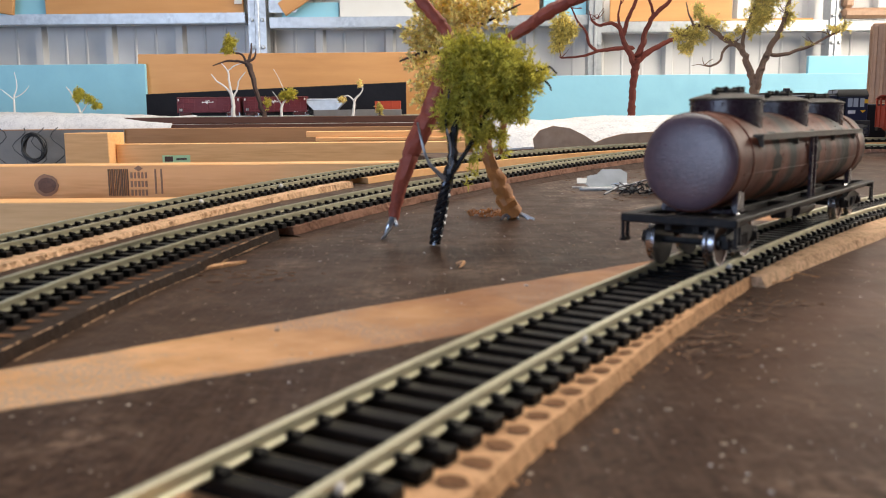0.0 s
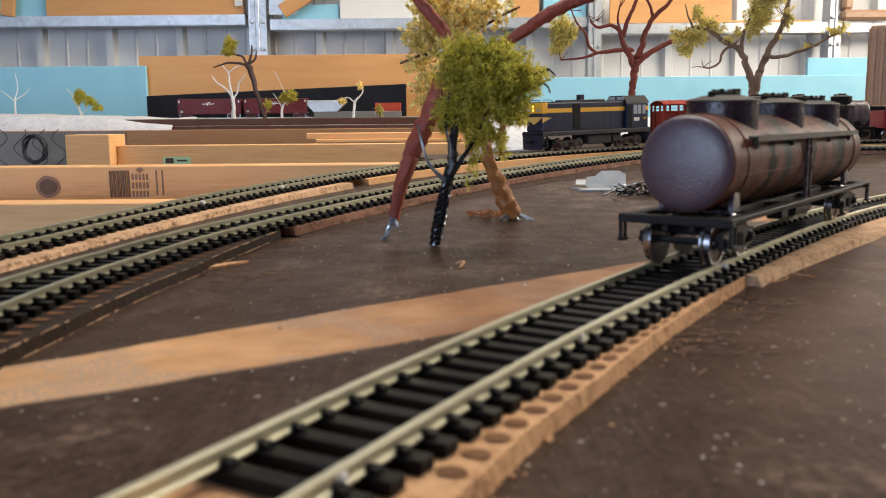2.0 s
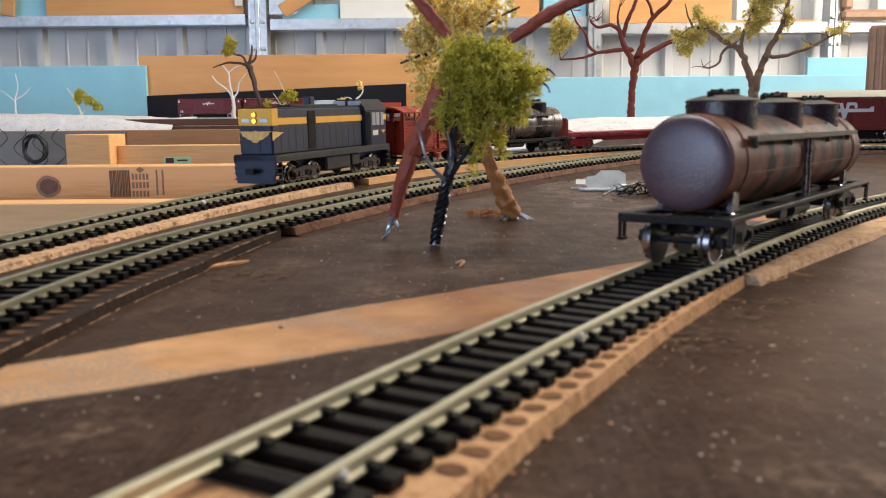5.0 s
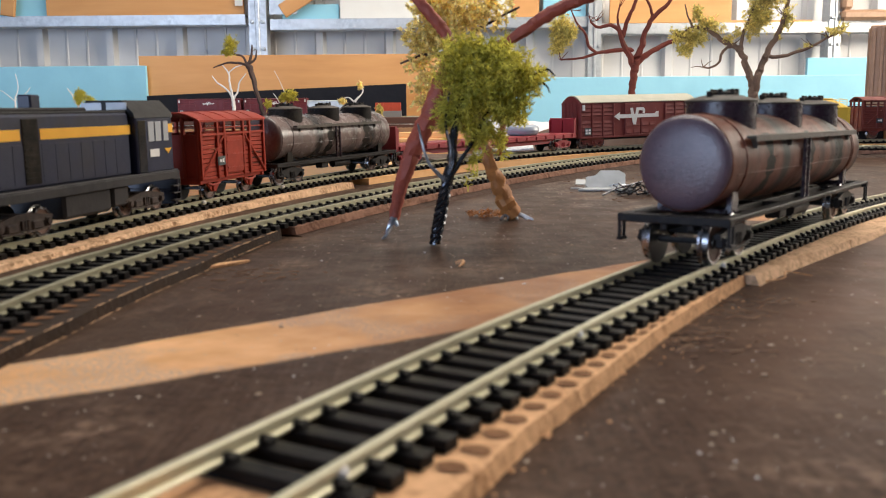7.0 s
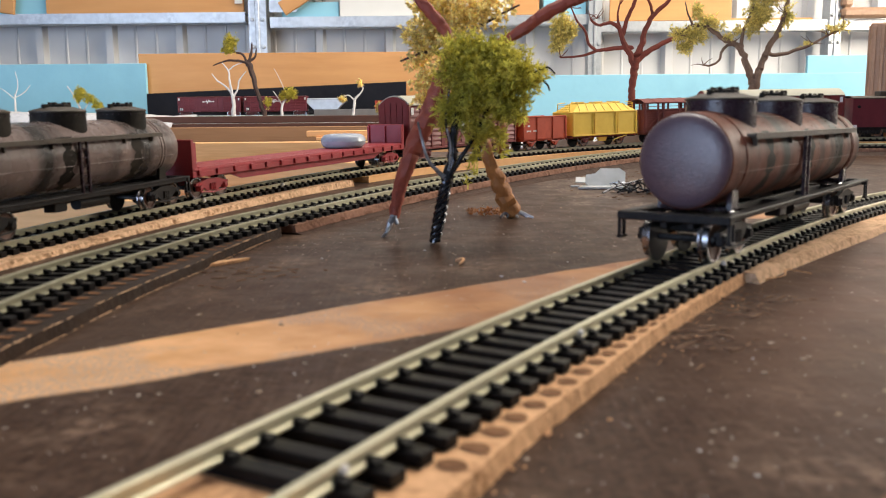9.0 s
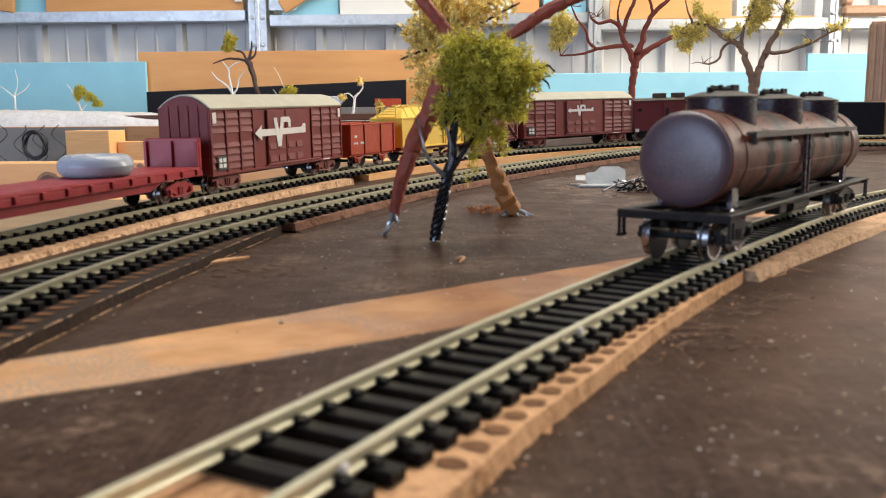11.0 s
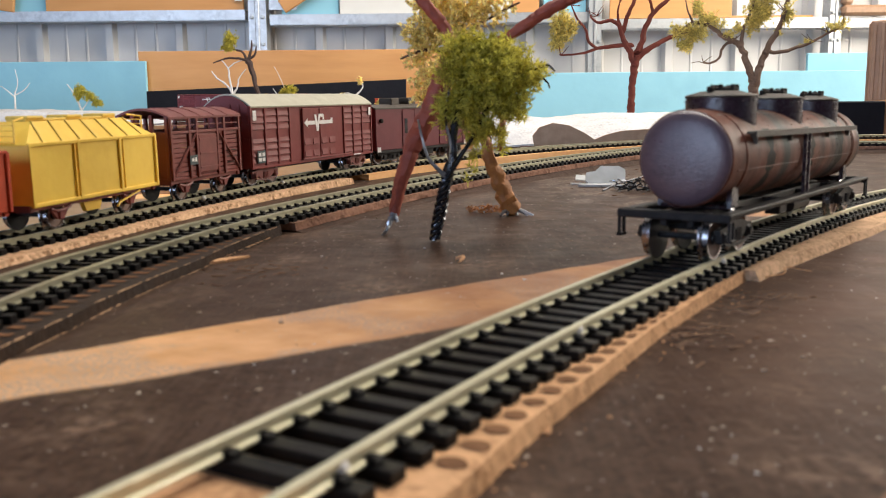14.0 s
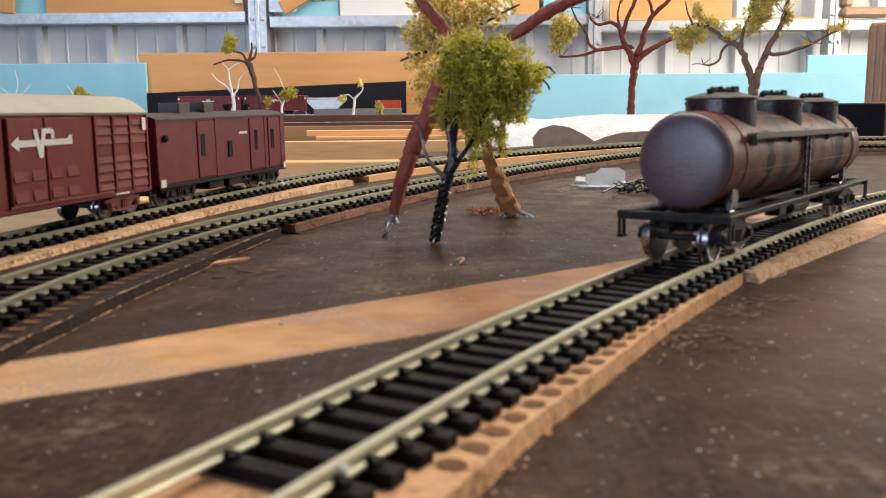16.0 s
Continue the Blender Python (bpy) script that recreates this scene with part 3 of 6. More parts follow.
track_mid = track("curved model track on a brown painted roadbed", MID, z_mid, 40, 2100, 7.0, 300, 1640, M_RAILDULL)
track_far = track("climbing curved model track beneath the moving train", FAR, z_far, -1390, 2700, 7.0, -120, 1180, M_RAILDULL)

# rail joiners and pin heads on the rails
for ob, path, zf, spots in ((track_near, NEAR, z_near, ((-12, 8.75), (66, 8.75), (163, 9.2))), (track_far, FAR, z_far, ((178, 9.5), (262, 9.5)))):
    for s, o in spots:
        x, y = path.side(s, o)
        k = 1.7 if path is FAR else 1.3
        g = Geo().lathe([(1.0 * k, 0), (0.95 * k, 0.5 * k), (0.6 * k, 0.9 * k), (0, 1.05 * k)], Matrix.Translation((x, y, zf(s) - 1.6)), 10)
        part("solder_blob", g, M_MARK, ob, "bright solder blob on the rail")

# ---- roadbeds ----
rc = random.Random(4)


def between(s, stops):
    """Value at s on the line through (chainage, value) stops."""
    for (a, u), (b, v) in zip(stops, stops[1:]):
        if s <= b:
            return u + (v - u) * max(0.0, s - a) / (b - a)
    return stops[-1][1]


NEAR_EDGE = ((-150, 21.5), (2, 20.4), (20, 19.0), (52, 18.6), (102, 16.0), (168, 14.0))
PALE_EDGE = ((169, 17.0), (202, 18.6), (290, 25.0), (620, 27.0))
MID_EDGE = ((40, 18), (366, 20.6), (396, 23.6), (434, 24.2), (480, 23.8), (530, 18.5), (562, 13.5))


def riser(name, path, zf, s0, s1, o0, o1, top, material, label, slope=1.0, step=5, jag=0.3, depth=1e3):
    """Strip under a track whose foot stays on the baseboard while its top follows the climb."""
    n = max(2, int((s1 - s0) / step) + 1)
    P, Q = [], []
    edge = o1
    for i in range(n):
        s = s0 + (s1 - s0) * i / (n - 1)
        o1 = between(s, edge) if isinstance(edge, tuple) else edge
        j1, j2, j3 = (rc.uniform(-jag, jag) for _ in range(3))
        zt = zf(s) + top
        for o, f in ((o0, 0), (o1 + slope + j1, 0), (o1 + slope * 0.5 + j2, 0.5), (o1 + j3, 1), (o0, 1)):
            x, y = path.side(s, o)
            zb = max(ground(y) - 0.3, zt - depth)
            P.append((x, y, zb + f * (zt - zb)))
    for i in range(n - 1):
        for j in range(5):
            k = (j + 1) % 5
            Q.append((i * 5 + j, (i + 1) * 5 + j, (i + 1) * 5 + k, i * 5 + k))
    Q += [(0, 1, 2, 3, 4), tuple(range((n - 1) * 5, n * 5))[::-1]]
    return solid(name, Geo().add(P, Q), material, label, "roadbed", "track roadbeds", kind="structure")


riser("cork_roadbed", NEAR, z_near, -150, 168, -12, NEAR_EDGE, -4.5, M_CORK, "orange cork strip with a crumbly edge", 0.9, 0.7, 0.22)
riser("cork_roadbed", NEAR, z_near, 169.5, 620, -12, PALE_EDGE, -4.5, M_CORKPALE, "paler cork strip with a smooth edge", 1.6, 2.5, 0.2)
g = Geo()
s = 2.0
while s < 160:
    x, y, h = NEAR.at(s)
    m = Matrix.Translation((x, y, 3.22)) @ Matrix.Rotation(h, 4, "Z")
    r = rc.uniform
    far = min(between(s, NEAR_EDGE) - 0.7, 19.0)
    cy, ry = -(far + 14.4) / 2, (far - 14.4) / 2
    if ry > 0.3:
        g.prism([(r(1.6, 2.0) * math.cos(q), cy + r(0.9, 1.1) * ry * math.sin(q)) for q in (2 * math.pi * i / 12 for i in range(12))], m, 0.05)
    s += 6.98
solid("paint_marks", g, M_STAINMARK, "brown paint marks left by sleepers on cork", "paint marks", kind="stuff")
riser("softboard_roadbed", MID, z_mid, 40, 562, -19, MID_EDGE, -4.5, M_BASE, "brown painted softboard roadbed with a chipped edge", 0.4, 2.5, 0.12)
riser("cork_roadbed", MID, z_mid, 570, 2100, -16, 15.6, -4.5, M_CORKPINK, "reddish stained cork roadbed", 1.0, 1.6, 0.6, 3.2)
riser("track_ramp", MID, z_mid, 570, 2100, -15, 16.2, -7.8, M_RAMP, "brown painted ramp under the cork roadbed", 5.0, 4, 0.4)
riser("cork_roadbed", FAR, z_far, -1390, 331, -19, 21.3, -4.5, M_CORKPALE, "pale cork roadbed with a crumbly edge", 1.2, 1.3, 0.75)
riser("timber_riser", FAR, z_far, 359, 540, -17, 18.5, -4.5, M_PINE, "pale timber riser strip under the climbing track", 0, 20, 0.05)
riser("timber_riser", FAR, z_far, 541, 1300, -17, 19.5, -4.5, M_PINE, "pale timber riser strip under the climbing track", 0, 20, 0.05)
riser("timber_riser", FAR, z_far, 1301, 2700, -17, 19.5, -4.5, M_PINE, "pale timber riser strip under the climbing track", 0, 60, 0.05)
# tan stripes of bare softboard beyond the sleeper ends
g = Geo()
s = 330.0
while s < 545:
    x, y, h = MID.at(s)
    m = Matrix.Translation((x, y, z_mid(s) - 4.26)) @ Matrix.Rotation(h, 4, "Z")
    r = rc.uniform
    far = min(between(s, MID_EDGE) - 2, 18.8)
    if far > 15.6:
        g.prism([(-0.9 + r(-.5, .3), -far + r(-.8, .8)), (0.9 + r(-.3, .5), -far + r(-.8, .8)), (1.3, -15.0), (-1.3, -15.0)], m, 0.05)
    s += 7.0
solid("bare_stripes", g, M_STAINMARK, "tan unpainted stripes on the softboard roadbed", "paint marks", kind="stuff")

# pale chips along the worn top and foot of the softboard edge
g = Geo()
s = 300.0
while s < 560:
    w = rc.uniform(0.5, 3.2)
    for lift, out in ((0.0, -0.25), (-3.0, 0.55)):
        if rc.random() < 0.55:
            x, y = MID.side(s, between(s, MID_EDGE) + out)
            m = Matrix.Translation((x, y, max(z_mid(s) - 4.5 + lift, ground(y)))) @ Matrix.Rotation(MID.at(s)[2] + rc.uniform(-0.1, 0.1), 4, "Z")
            k = rc.uniform(0.05, 0.20)
            g.box(-w / 2, w / 2, -k, k, -0.1, rc.uniform(0.06, 0.18), m=m)
    s += w * rc.uniform(0.6, 1.3)
solid("edge_chips", g, M_CORKPALE, "tan chips along the worn softboard edge", "chips", kind="stuff")

# ---- timber frame and rear deck ----
def beam(name, x0, x1, y0, y1, z0, z1, material, label, rz=0):
    return solid(name, Geo().box(0, x1 - x0, 0, y1 - y0, 0, z1 - z0, 1.2), material, label, "timber beam", "timber frame beams", at=mm(x0, y0, z0, 0, 0, rz))


pk = beam("timber_beam", -900, -52, 1000, 1045, -41, 1, M_PINE, "pine beam with a dark knot and a stamped barcode")
# knot, barcode and stamp on its front face
def oval(rx, rz, seed):
    r = random.Random(seed)
    return [((rx + r.uniform(-0.6, 0.6)) * math.cos(a), (rz + r.uniform(-0.6, 0.6)) * math.sin(a)) for a in (2 * math.pi * i / 26 for i in range(26))]


part("knot_ring", Geo().prism(oval(14, 12.5, 2), Matrix.Translation((440, -0.5, 19)) @ SIDE, 0.6), M_INKFAINT, pk, "brown ring round the knot")
part("knot", Geo().prism(oval(10.5, 9, 5), Matrix.Translation((441, -0.9, 19)) @ SIDE, 0.9), M_KNOT, pk, "dark round knot in the pine")
g = Geo()
x = 0
for i, w in enumerate((2, 1, 3, 1, 2, 1, 1, 3, 2, 1, 2)):
    g.box(512 + x, 512 + x + 0.78 * w, -0.7, 0.2, 6, 37)
    x += 0.78 * (w + 1.1)
part("barcode", g, M_STAMP, pk, "stamped barcode")
g = Geo()
for i in range(5):
    for j in range(3):
        g.box(538 + i * 4.2, 540.4 + i * 4.2, -0.6, 0.2, 6 + j * 10, 13 + j * 10)
g.prism([(548, 34), (553, 37.5), (548, 41), (543, 37.5)], Matrix.Translation((0, -0.5, 0)) @ SIDE, 0.6)
for i in range(2):
    g.box(566 + i * 7, 568 + i * 7, -0.6, 0.2, 8, 37)
part("stamp", g, M_INKFAINT, pk, "faint stamped markings")
beam("timber_beam", -900, -170, 905, 950, -130, -33, M_PINE, "plain pine beam under the track frame")
pl = beam("timber_beam", -566, 40, 1500, 1540, -62, 13, M_PINE, "pine beam with a green paper label")
lab = part("paper_label", Geo().box(80, 128, -0.8, 0.2, 42, 55), M_LABEL, pl, "green printed paper label")
part("print", Geo().box(84, 98, -1.2, -0.7, 44, 53).box(104, 122, -1.2, -0.7, 47, 50), M_INK, lab)
beam("timber_post", -642, -567, 1470, 1545, -400, 33, M_PINE, "upright pine block under the deck")
beam("timber_beam", -900, -642, 1520, 1560, -60, -23, M_PINEDARK, "dark timber rail under the deck")
beam("timber_strip", -250, 60, 1590, 1630, 20, 31, M_PINE, "thin pine strip lying on the beam")
beam("timber_strip", -232, 60, 1585, 1625, 13, 20, M_PINE, "thin pine strip lying on the beam")
beam("timber_rail", -900, 40, 1760, 1800, -10, 38, M_PINEDARK, "dark timber rail under the deck edge")
deck = thing("rear_deck", "dark stained plywood rear deck of the layout", "layout deck", kind="structure")
part("deck_top", Geo().box(-1800, 90, 1800, 2330, 46, 60, 1.5), M_DARKWOOD, deck)
for x in (-1700, -900, 40):
    part("leg", Geo().box(x - 35, x + 35, 2100, 2170, WZ0, 46, 2), M_PINE, deck)
beam("timber_rail", -1800, 90, 1800, 1840, 14, 45, M_DARKWOOD, "dark fascia rail under the rear deck")

# scenic backdrops
board("blue_backdrop", -1800, -779, 2300, 60, 203, M_BLUE, "sky-blue painted backdrop board standing on the deck", "backdrop")
board("plywood_backdrop", -803, 60, 2318, 60, 229, M_PLY, "varnished plywood backdrop board standing on the deck", "backdrop")
solid("black_board", Geo().prism([(-748, 60), (-90, 60), (-90, 146), (-748, 121)], Matrix.Translation((0, 2212, 0)) @ SIDE, 8), M_BLACKBOARD, "black painted board leaning behind the sidings", "backdrop")
right_deck = thing("side_deck", "dark stained plywood side deck of the layout", "layout deck", kind="structure")
part("deck_top", Geo().box(92, 2200, 1030, 2330, -2, 14, 1.5), M_DARKWOOD, right_deck)
for x, y in ((160, 1100), (2100, 1100), (2100, 2250), (160, 2250)):
    part("leg", Geo().box(x - 35, x + 35, y - 35, y + 35, WZ0, -2, 2), M_PINE, right_deck)
board("blue_backdrop", 150, 1101, 2250, 14, 161, M_BLUE, "pale sky-blue painted backdrop board on the deck", "backdrop")
board("blue_backdrop", 960, 1300, 2290, 14, 208, M_BLUE, "sky-blue painted backdrop board standing behind another", "backdrop")


def cloth(name, x0, x1, y0, y1, zfun, label, material=M_PLASTER, nx=70, ny=14, seed=1, t=2.0):
    r = random.Random(seed)
    P, Q = [], []
    for lay in (0, 1):
        for j in range(ny + 1):
            for i in range(nx + 1):
                u, v = i / nx, j / ny
                x, y = x0 + (x1 - x0) * u, y0 + (y1 - y0) * v
                z = zfun(u, v) + 3.0 * noise.noise(Vector((x * 0.02, y * 0.03, seed))) + 1.2 * noise.noise(Vector((x * 0.09, y * 0.09, seed)))
                P.append((x, y + 3 * noise.noise(Vector((x * 0.015, seed, 2))), z - t * lay))
    w = nx + 1
    o = (nx + 1) * (ny + 1)
    for j in range(ny):
        for i in range(nx):
            a = j * w + i
            Q.append((a, a + 1, a + w + 1, a + w))
            Q.append((o + a, o + a + w, o + a + w + 1, o + a + 1))
    for i in range(nx):
        Q.append((i, o + i, o + i + 1, i + 1))
        a = ny * w + i
        Q.append((a, a + 1, o + a + 1, o + a))
    for j in range(ny):
        a = j * w
        Q.append((a, a + w, o + a + w, o + a))
        a += nx
        Q.append((a, o + a, o + a + w, a + w))
    return solid(name, Geo().add(P, Q), material, label, "plaster cloth")


def hill(u, v):
    """White ridge that drops to its front, with a low cave mouth."""
    front = min(1.0, v / 0.22)
    top = 50 - 3 * math.sin(u * 7.0) + 2 * math.sin(u * 17.0)
    return 16 + (top - 16) * front ** 0.6


cloth("plaster_cloth_ridge", 60, 425, 1035, 1420, hill, "white plaster cloth ridge over a paper former", nx=90, ny=24, seed=3)
g = Geo()
cave = [(0, 0), (-2, 12), (6, 22), (22, 27), (42, 24), (60, 15), (72, 7), (84, 12), (104, 17), (140, 19), (168, 17), (176, 0)]
g.prism(cave, Matrix.Translation((110, 1032, 14.2)) @ SIDE, 3)
solid("paper_former", g, M_PLASTERBACK, "brown paper former under the plaster cloth", "paper former")


def sheet(u, v):
    return 64 + 12 * math.sin(min(1, u * 1.05) * math.pi) * (0.4 + 0.6 * v) - 14 * max(0, u - 0.86) / 0.14 * (1 - v) - 34 * max(0.0, 1 - v / 0.10)


cloth("white_cloth", -1500, -560, 1776, 1985, sheet, "crumpled white plaster cloth lying on the deck edge", nx=120, ny=14, seed=8)

solid("grey_panel", Geo().box(-1500, -644, 1752, 1757, -120, 36), M_CONCRETE, "dull grey sheet panel under the deck", "panel")
# cable coil hanging below the deck
rr = random.Random(9)
coil = thing("cable_coil", "coil of black cable hanging under the deck", "cable coil")
for k in range(7):
    R0, ph = 24 + rr.uniform(-3, 3), rr.uniform(0, 6)
    pts = [(-803 + (R0 + 2 * math.sin(3 * a + ph)) * math.cos(a) * 0.9, 1700 + 3 * math.sin(2 * a + ph), 3 + (R0 + 2) * math.sin(a)) for a in (2 * math.pi * i / 26 for i in range(27))]
    part("loop", Geo().tube(pts, 1.7, 6), M_CABLE, coil)
for k in range(4):
    x = -870 + 38 * k
    part("loose_end", Geo().tube([(x + 14 * math.sin(i * 0.9 + k), 1702, 42 - i * 9) for i in range(9)], 0.9, 5), M_CABLE, coil)

# crate, black block and offcuts at the far side
g = Geo().box(0, 300, 0, 260, 0, 190, 2)
crate = thing("ribbed_box", "tall ribbed brown plastic box", "box", at=mm(724, 1480, 14, 0, 0, -28))
part("shell", g, M_RIBBOX, crate)
for i in range(24):
    part("rib", Geo().box(4 + i * 12.2, 10 + i * 12.2, -3, 0, 4, 186, 0.8), M_RIBBOX, crate)
for i in range(20):
    part("rib", Geo().box(-3, 0, 6 + i * 12.6, 12 + i * 12.6, 4, 186, 0.8), M_RIBBOX, crate)
solid("black_block", Geo().box(0, 60, 0, 40, 0, 50, 1.5), M_BLACKBOARD, "black painted timber block beside the track", "block", at=mm(484, 1062, 14.1))
solid("timber_block", Geo().box(0, 60, 0, 44, 0, 51, 1.5), M_PINEDARK, "brown timber block end beside the track", "block", at=mm(545, 1062, 14.1))
solid("paper_offcut", Geo().prism([(0, 0), (60, 4), (58, 12), (10, 9)], Matrix.Translation((500, 965, 0.2)), 1.2), M_WHITE, "white card offcut lying on the board", "card offcut")

# ---- rolling stock: x forward, y to the side that faces the table, z up from the rail top; millimetres ----
def wheelset_mesh(r=5.6):
    g = Geo().tube([(0, -10.5, 0), (0, 10.5, 0)], 1.0, 8)
    for d in (-1, 1):
        m = Matrix.Translation((0, d * 7.0, 0)) @ (ALONG_Y if d > 0 else Matrix.Rotation(radians(90), 4, "X"))
        g.lathe([(1.2, 0), (r + 0.9, 0), (r + 0.9, 0.7), (r, 1.1), (r - 0.1, 2.7), (r - 0.9, 2.7), (r - 1.2, 2.2), (2.0, 1.9), (1.8, 2.8), (0.9, 3.0)], m, 22)
    return g


def painted_wheels(r):
    """Wheelset with bright tyres and rusty faces."""
    me = mesh_of("wheelset", wheelset_mesh(r), M_WHEEL)
    me.materials.append(M_TYRE)
    me.materials.append(M_WHEELFACE)
    for q in me.polygons:
        c = q.center * 1000
        rad = math.hypot(c.x, c.z)
        if rad > r - 0.7:
            q.material_index = 1
        elif abs(c.y) > 8.6 and rad > 2:
            q.material_index = 2
    return me


WHEELS, LARGE_WHEELS = painted_wheels(5.6), painted_wheels(6.4)
SPIN = []


def wheelset(parent, x, z=5.6, spins=True):
    ob = part("wheelset", WHEELS if spins else LARGE_WHEELS, None, parent)
    ob.matrix_local = mm(x, 0, z)
    if spins:
        SPIN.append((ob, x, z))
    return ob


def bogie(parent, x, wb=20.5, material=None, spins=True, heavy=False):
    """Two-axle bogie: arched side frames with springs and axle boxes, bolster."""
    material = material or M_FRAME
    b = part("bogie", Geo().box(-3.2, 3.2, -11, 11, 6.5, 9.8, 0.4), material, parent)
    b.matrix_local = mm(x, 0, 0)
    h = wb / 2
    for d in (-1, 1):
        m = Matrix.Translation((0, d * 11.2 + (0.9 if d > 0 else 0.9), 0)) @ SIDE
        g = Geo()
        g.prism([(-h - 3, 6.8), (-h + 1, 6.8), (-4, 3.6), (4, 3.6), (h - 1, 6.8), (h + 3, 6.8), (h + 3, 8.2), (h - 1, 8.6), (4, 10), (-4, 10), (-h + 1, 8.6), (-h - 3, 8.2)], m, 1.8)
        for e in (-h, h):
            g.box(e - 1.7, e + 1.7, d * 11.2 - 1.2, d * 11.2 + 1.4, 4.0, 7.6, 0.5)
            g.lathe([(1.3, 0), (1.3, 0.8), (0, 1.0)], Matrix.Translation((e, d * 12.4, 5.7)) @ (ALONG_Y if d > 0 else Matrix.Rotation(radians(90), 4, "X")), 8)
        for e in (-1.6, 0, 1.6):
            g.tube([(e, d * 12.4, 4.2), (e, d * 12.4, 7.6)], 0.7, 6)
        g.tube([(-h, d * 12.3, 3.7), (0, d * 12.3, 2.9), (h, d * 12.3, 3.7)], 0.45, 5)
        if heavy:
            g.box(-h + 3, -3.5, d * 11.2 - 1, d * 11.2 + 1.8, 3.6, 7, 0.6).box(3.5, h - 3, d * 11.2 - 1, d * 11.2 + 1.8, 3.6, 7, 0.6)
        part("side_frame", g, material, b)
    for e in (-h, h):
        wheelset(b, e, spins=spins)
    return b


def couplers(parent, half, material=None):
    for d in (-1, 1):
        g = Geo().box(d * half, d * (half + 5.5), -1.3, 1.3, 8.2, 10.2, 0.3) if d > 0 else Geo().box(-half - 5.5, -half, -1.3, 1.3, 8.2, 10.2, 0.3)
        x = d * (half + 5.0)
        g.box(x - 0.8, x + 0.8, -3.4, 3.4, 7.4, 11, 0.4)
        part("coupler", g, material or M_FRAME, parent)


RIVET = mesh_of("rivet", Geo().lathe([(0.34, -0.3), (0.34, 0.1), (0.2, 0.32), (0, 0.36)], Matrix.Identity(4), 6), M_DOME)


def tank_wagon(name, label, m_body, m_end, m_dome, m_frame, at, spins=True, H=87.5, L=80):
    """Three-domed bogie tank wagon."""
    t = thing(name, label, "tank wagon", "tank wagons", at)
    W = 15.0 if spins else 16.6
    g = Geo()
    for d in (-1, 1):
        g.box(-H + 2, H - 2, d * 13.2 - 1.3, d * 13.2 + 1.3, 11.0, 13.2, 0.3)
        g.box(-H + 2, H - 2, d * (W - 1.9) - 1.9, d * (W - 1.9) + 1.9, 12.5, 13.4, 0.2)
        g.box(d * (H - 1.6) - 1.6, d * (H - 1.6) + 1.6, -W, W, 10.9, 13.4, 0.35)
        g.box(-H + 4, H - 4, d * 4 - 1, d * 4 + 1, 8.6, 12.8, 0.3)
    for x in (-56, -20, 20, 56):
        g.box(x - 1.5, x + 1.5, -13, 13, 10.6, 12.6, 0.3)
    part("underframe", g, m_frame, t, "black dusty underframe")
    R, cz = 13.9, 27.7
    prof = [(0, -L - 2.3), (4, -L - 2.2), (8, -L - 1.85), (10.5, -L - 1.35), (12.2, -L - 0.7), (13.1, -L), (13.5, -L + 0.7), (13.6, -L + 1.2)]
    rim = [(13.5, -L + 1.1), (R - 0.05, -L + 1.3), (R, -L + 1.7), (R, -L + 3.8)]
    cyl = Matrix.Translation((0, 0, cz)) @ ALONG_X
    part("tank_barrel", Geo().lathe([(R, -L + 3.8), (R, L - 3.8)], cyl, 56), m_body, t)
    for d in (-1, 1):
        m = cyl if d < 0 else Matrix.Translation((0, 0, cz)) @ Matrix.Rotation(radians(-90), 4, "Y")
        part("tank_end", Geo().lathe(prof, m, 56), m_end, t, "domed satin end, on the parked wagon with sky sheen tinted in")
        part("end_rim", Geo().lathe(rim, m, 56), m_body, t)
    # seams, straps and rivets on the barrel
    for x in (-L + 13, -L + 15.5, L - 13):
        part("strap", Geo().lathe([(R, -0.6), (R + 0.3, -0.45), (R + 0.3, 0.45), (R, 0.6)], Matrix.Translation((x, 0, cz)) @ ALONG_X, 48), m_body, t)
    for x in ((-46, -3, 44) if m_body is M_TANK else (-34, 14)):
        arc = Geo()
        k = 14
        P = []
        for i in range(k + 1):
            a = radians(35 - 100 * i / k)
            w = 3.4 + 1.4 * math.sin(i * 1.3 + x) + 0.9 * math.sin(i * 2.9 + x)
            P += [(x - w, (R + 0.06) * math.cos(a), cz + (R + 0.12) * math.sin(a)), (x + w, (R + 0.06) * math.cos(a), cz + (R + 0.12) * math.sin(a))]
        Q = [(2 * i, 2 * i + 1, 2 * i + 3, 2 * i + 2) for i in range(k)]
        part("spill_stain", arc.add(P, Q), M_SOOT, t, "dark oil spill stain down the barrel")
    for q in (-14, 62):
        a = radians(q)
        part("seam", Geo().tube([(-L + 6, R * math.cos(a), cz + R * math.sin(a)), (L - 6, R * math.cos(a), cz + R * math.sin(a))], 0.22, 5), m_body, t)
    g = Geo()
    for x in (-13, 13, -39, 39):
        for i in range(13):
            a = radians(75 - i * 9)
            g.box(-0.22, 0.22, -0.22, 0.22, 0, 0.25, m=Matrix.Translation((x, (R - 0.05) * math.cos(a), cz + (R - 0.05) * math.sin(a))))
    tagged(part("rivets", g, m_body, t), kind="stuff")
    for x in (-L * 0.64, 0, L * 0.64):
        d = part("dome", Geo().lathe([(10.6, 36.5), (10.5, 45.0)], Matrix.Translation((x, 0, 0)), 36), m_dome, t, "satin dark brown dome")
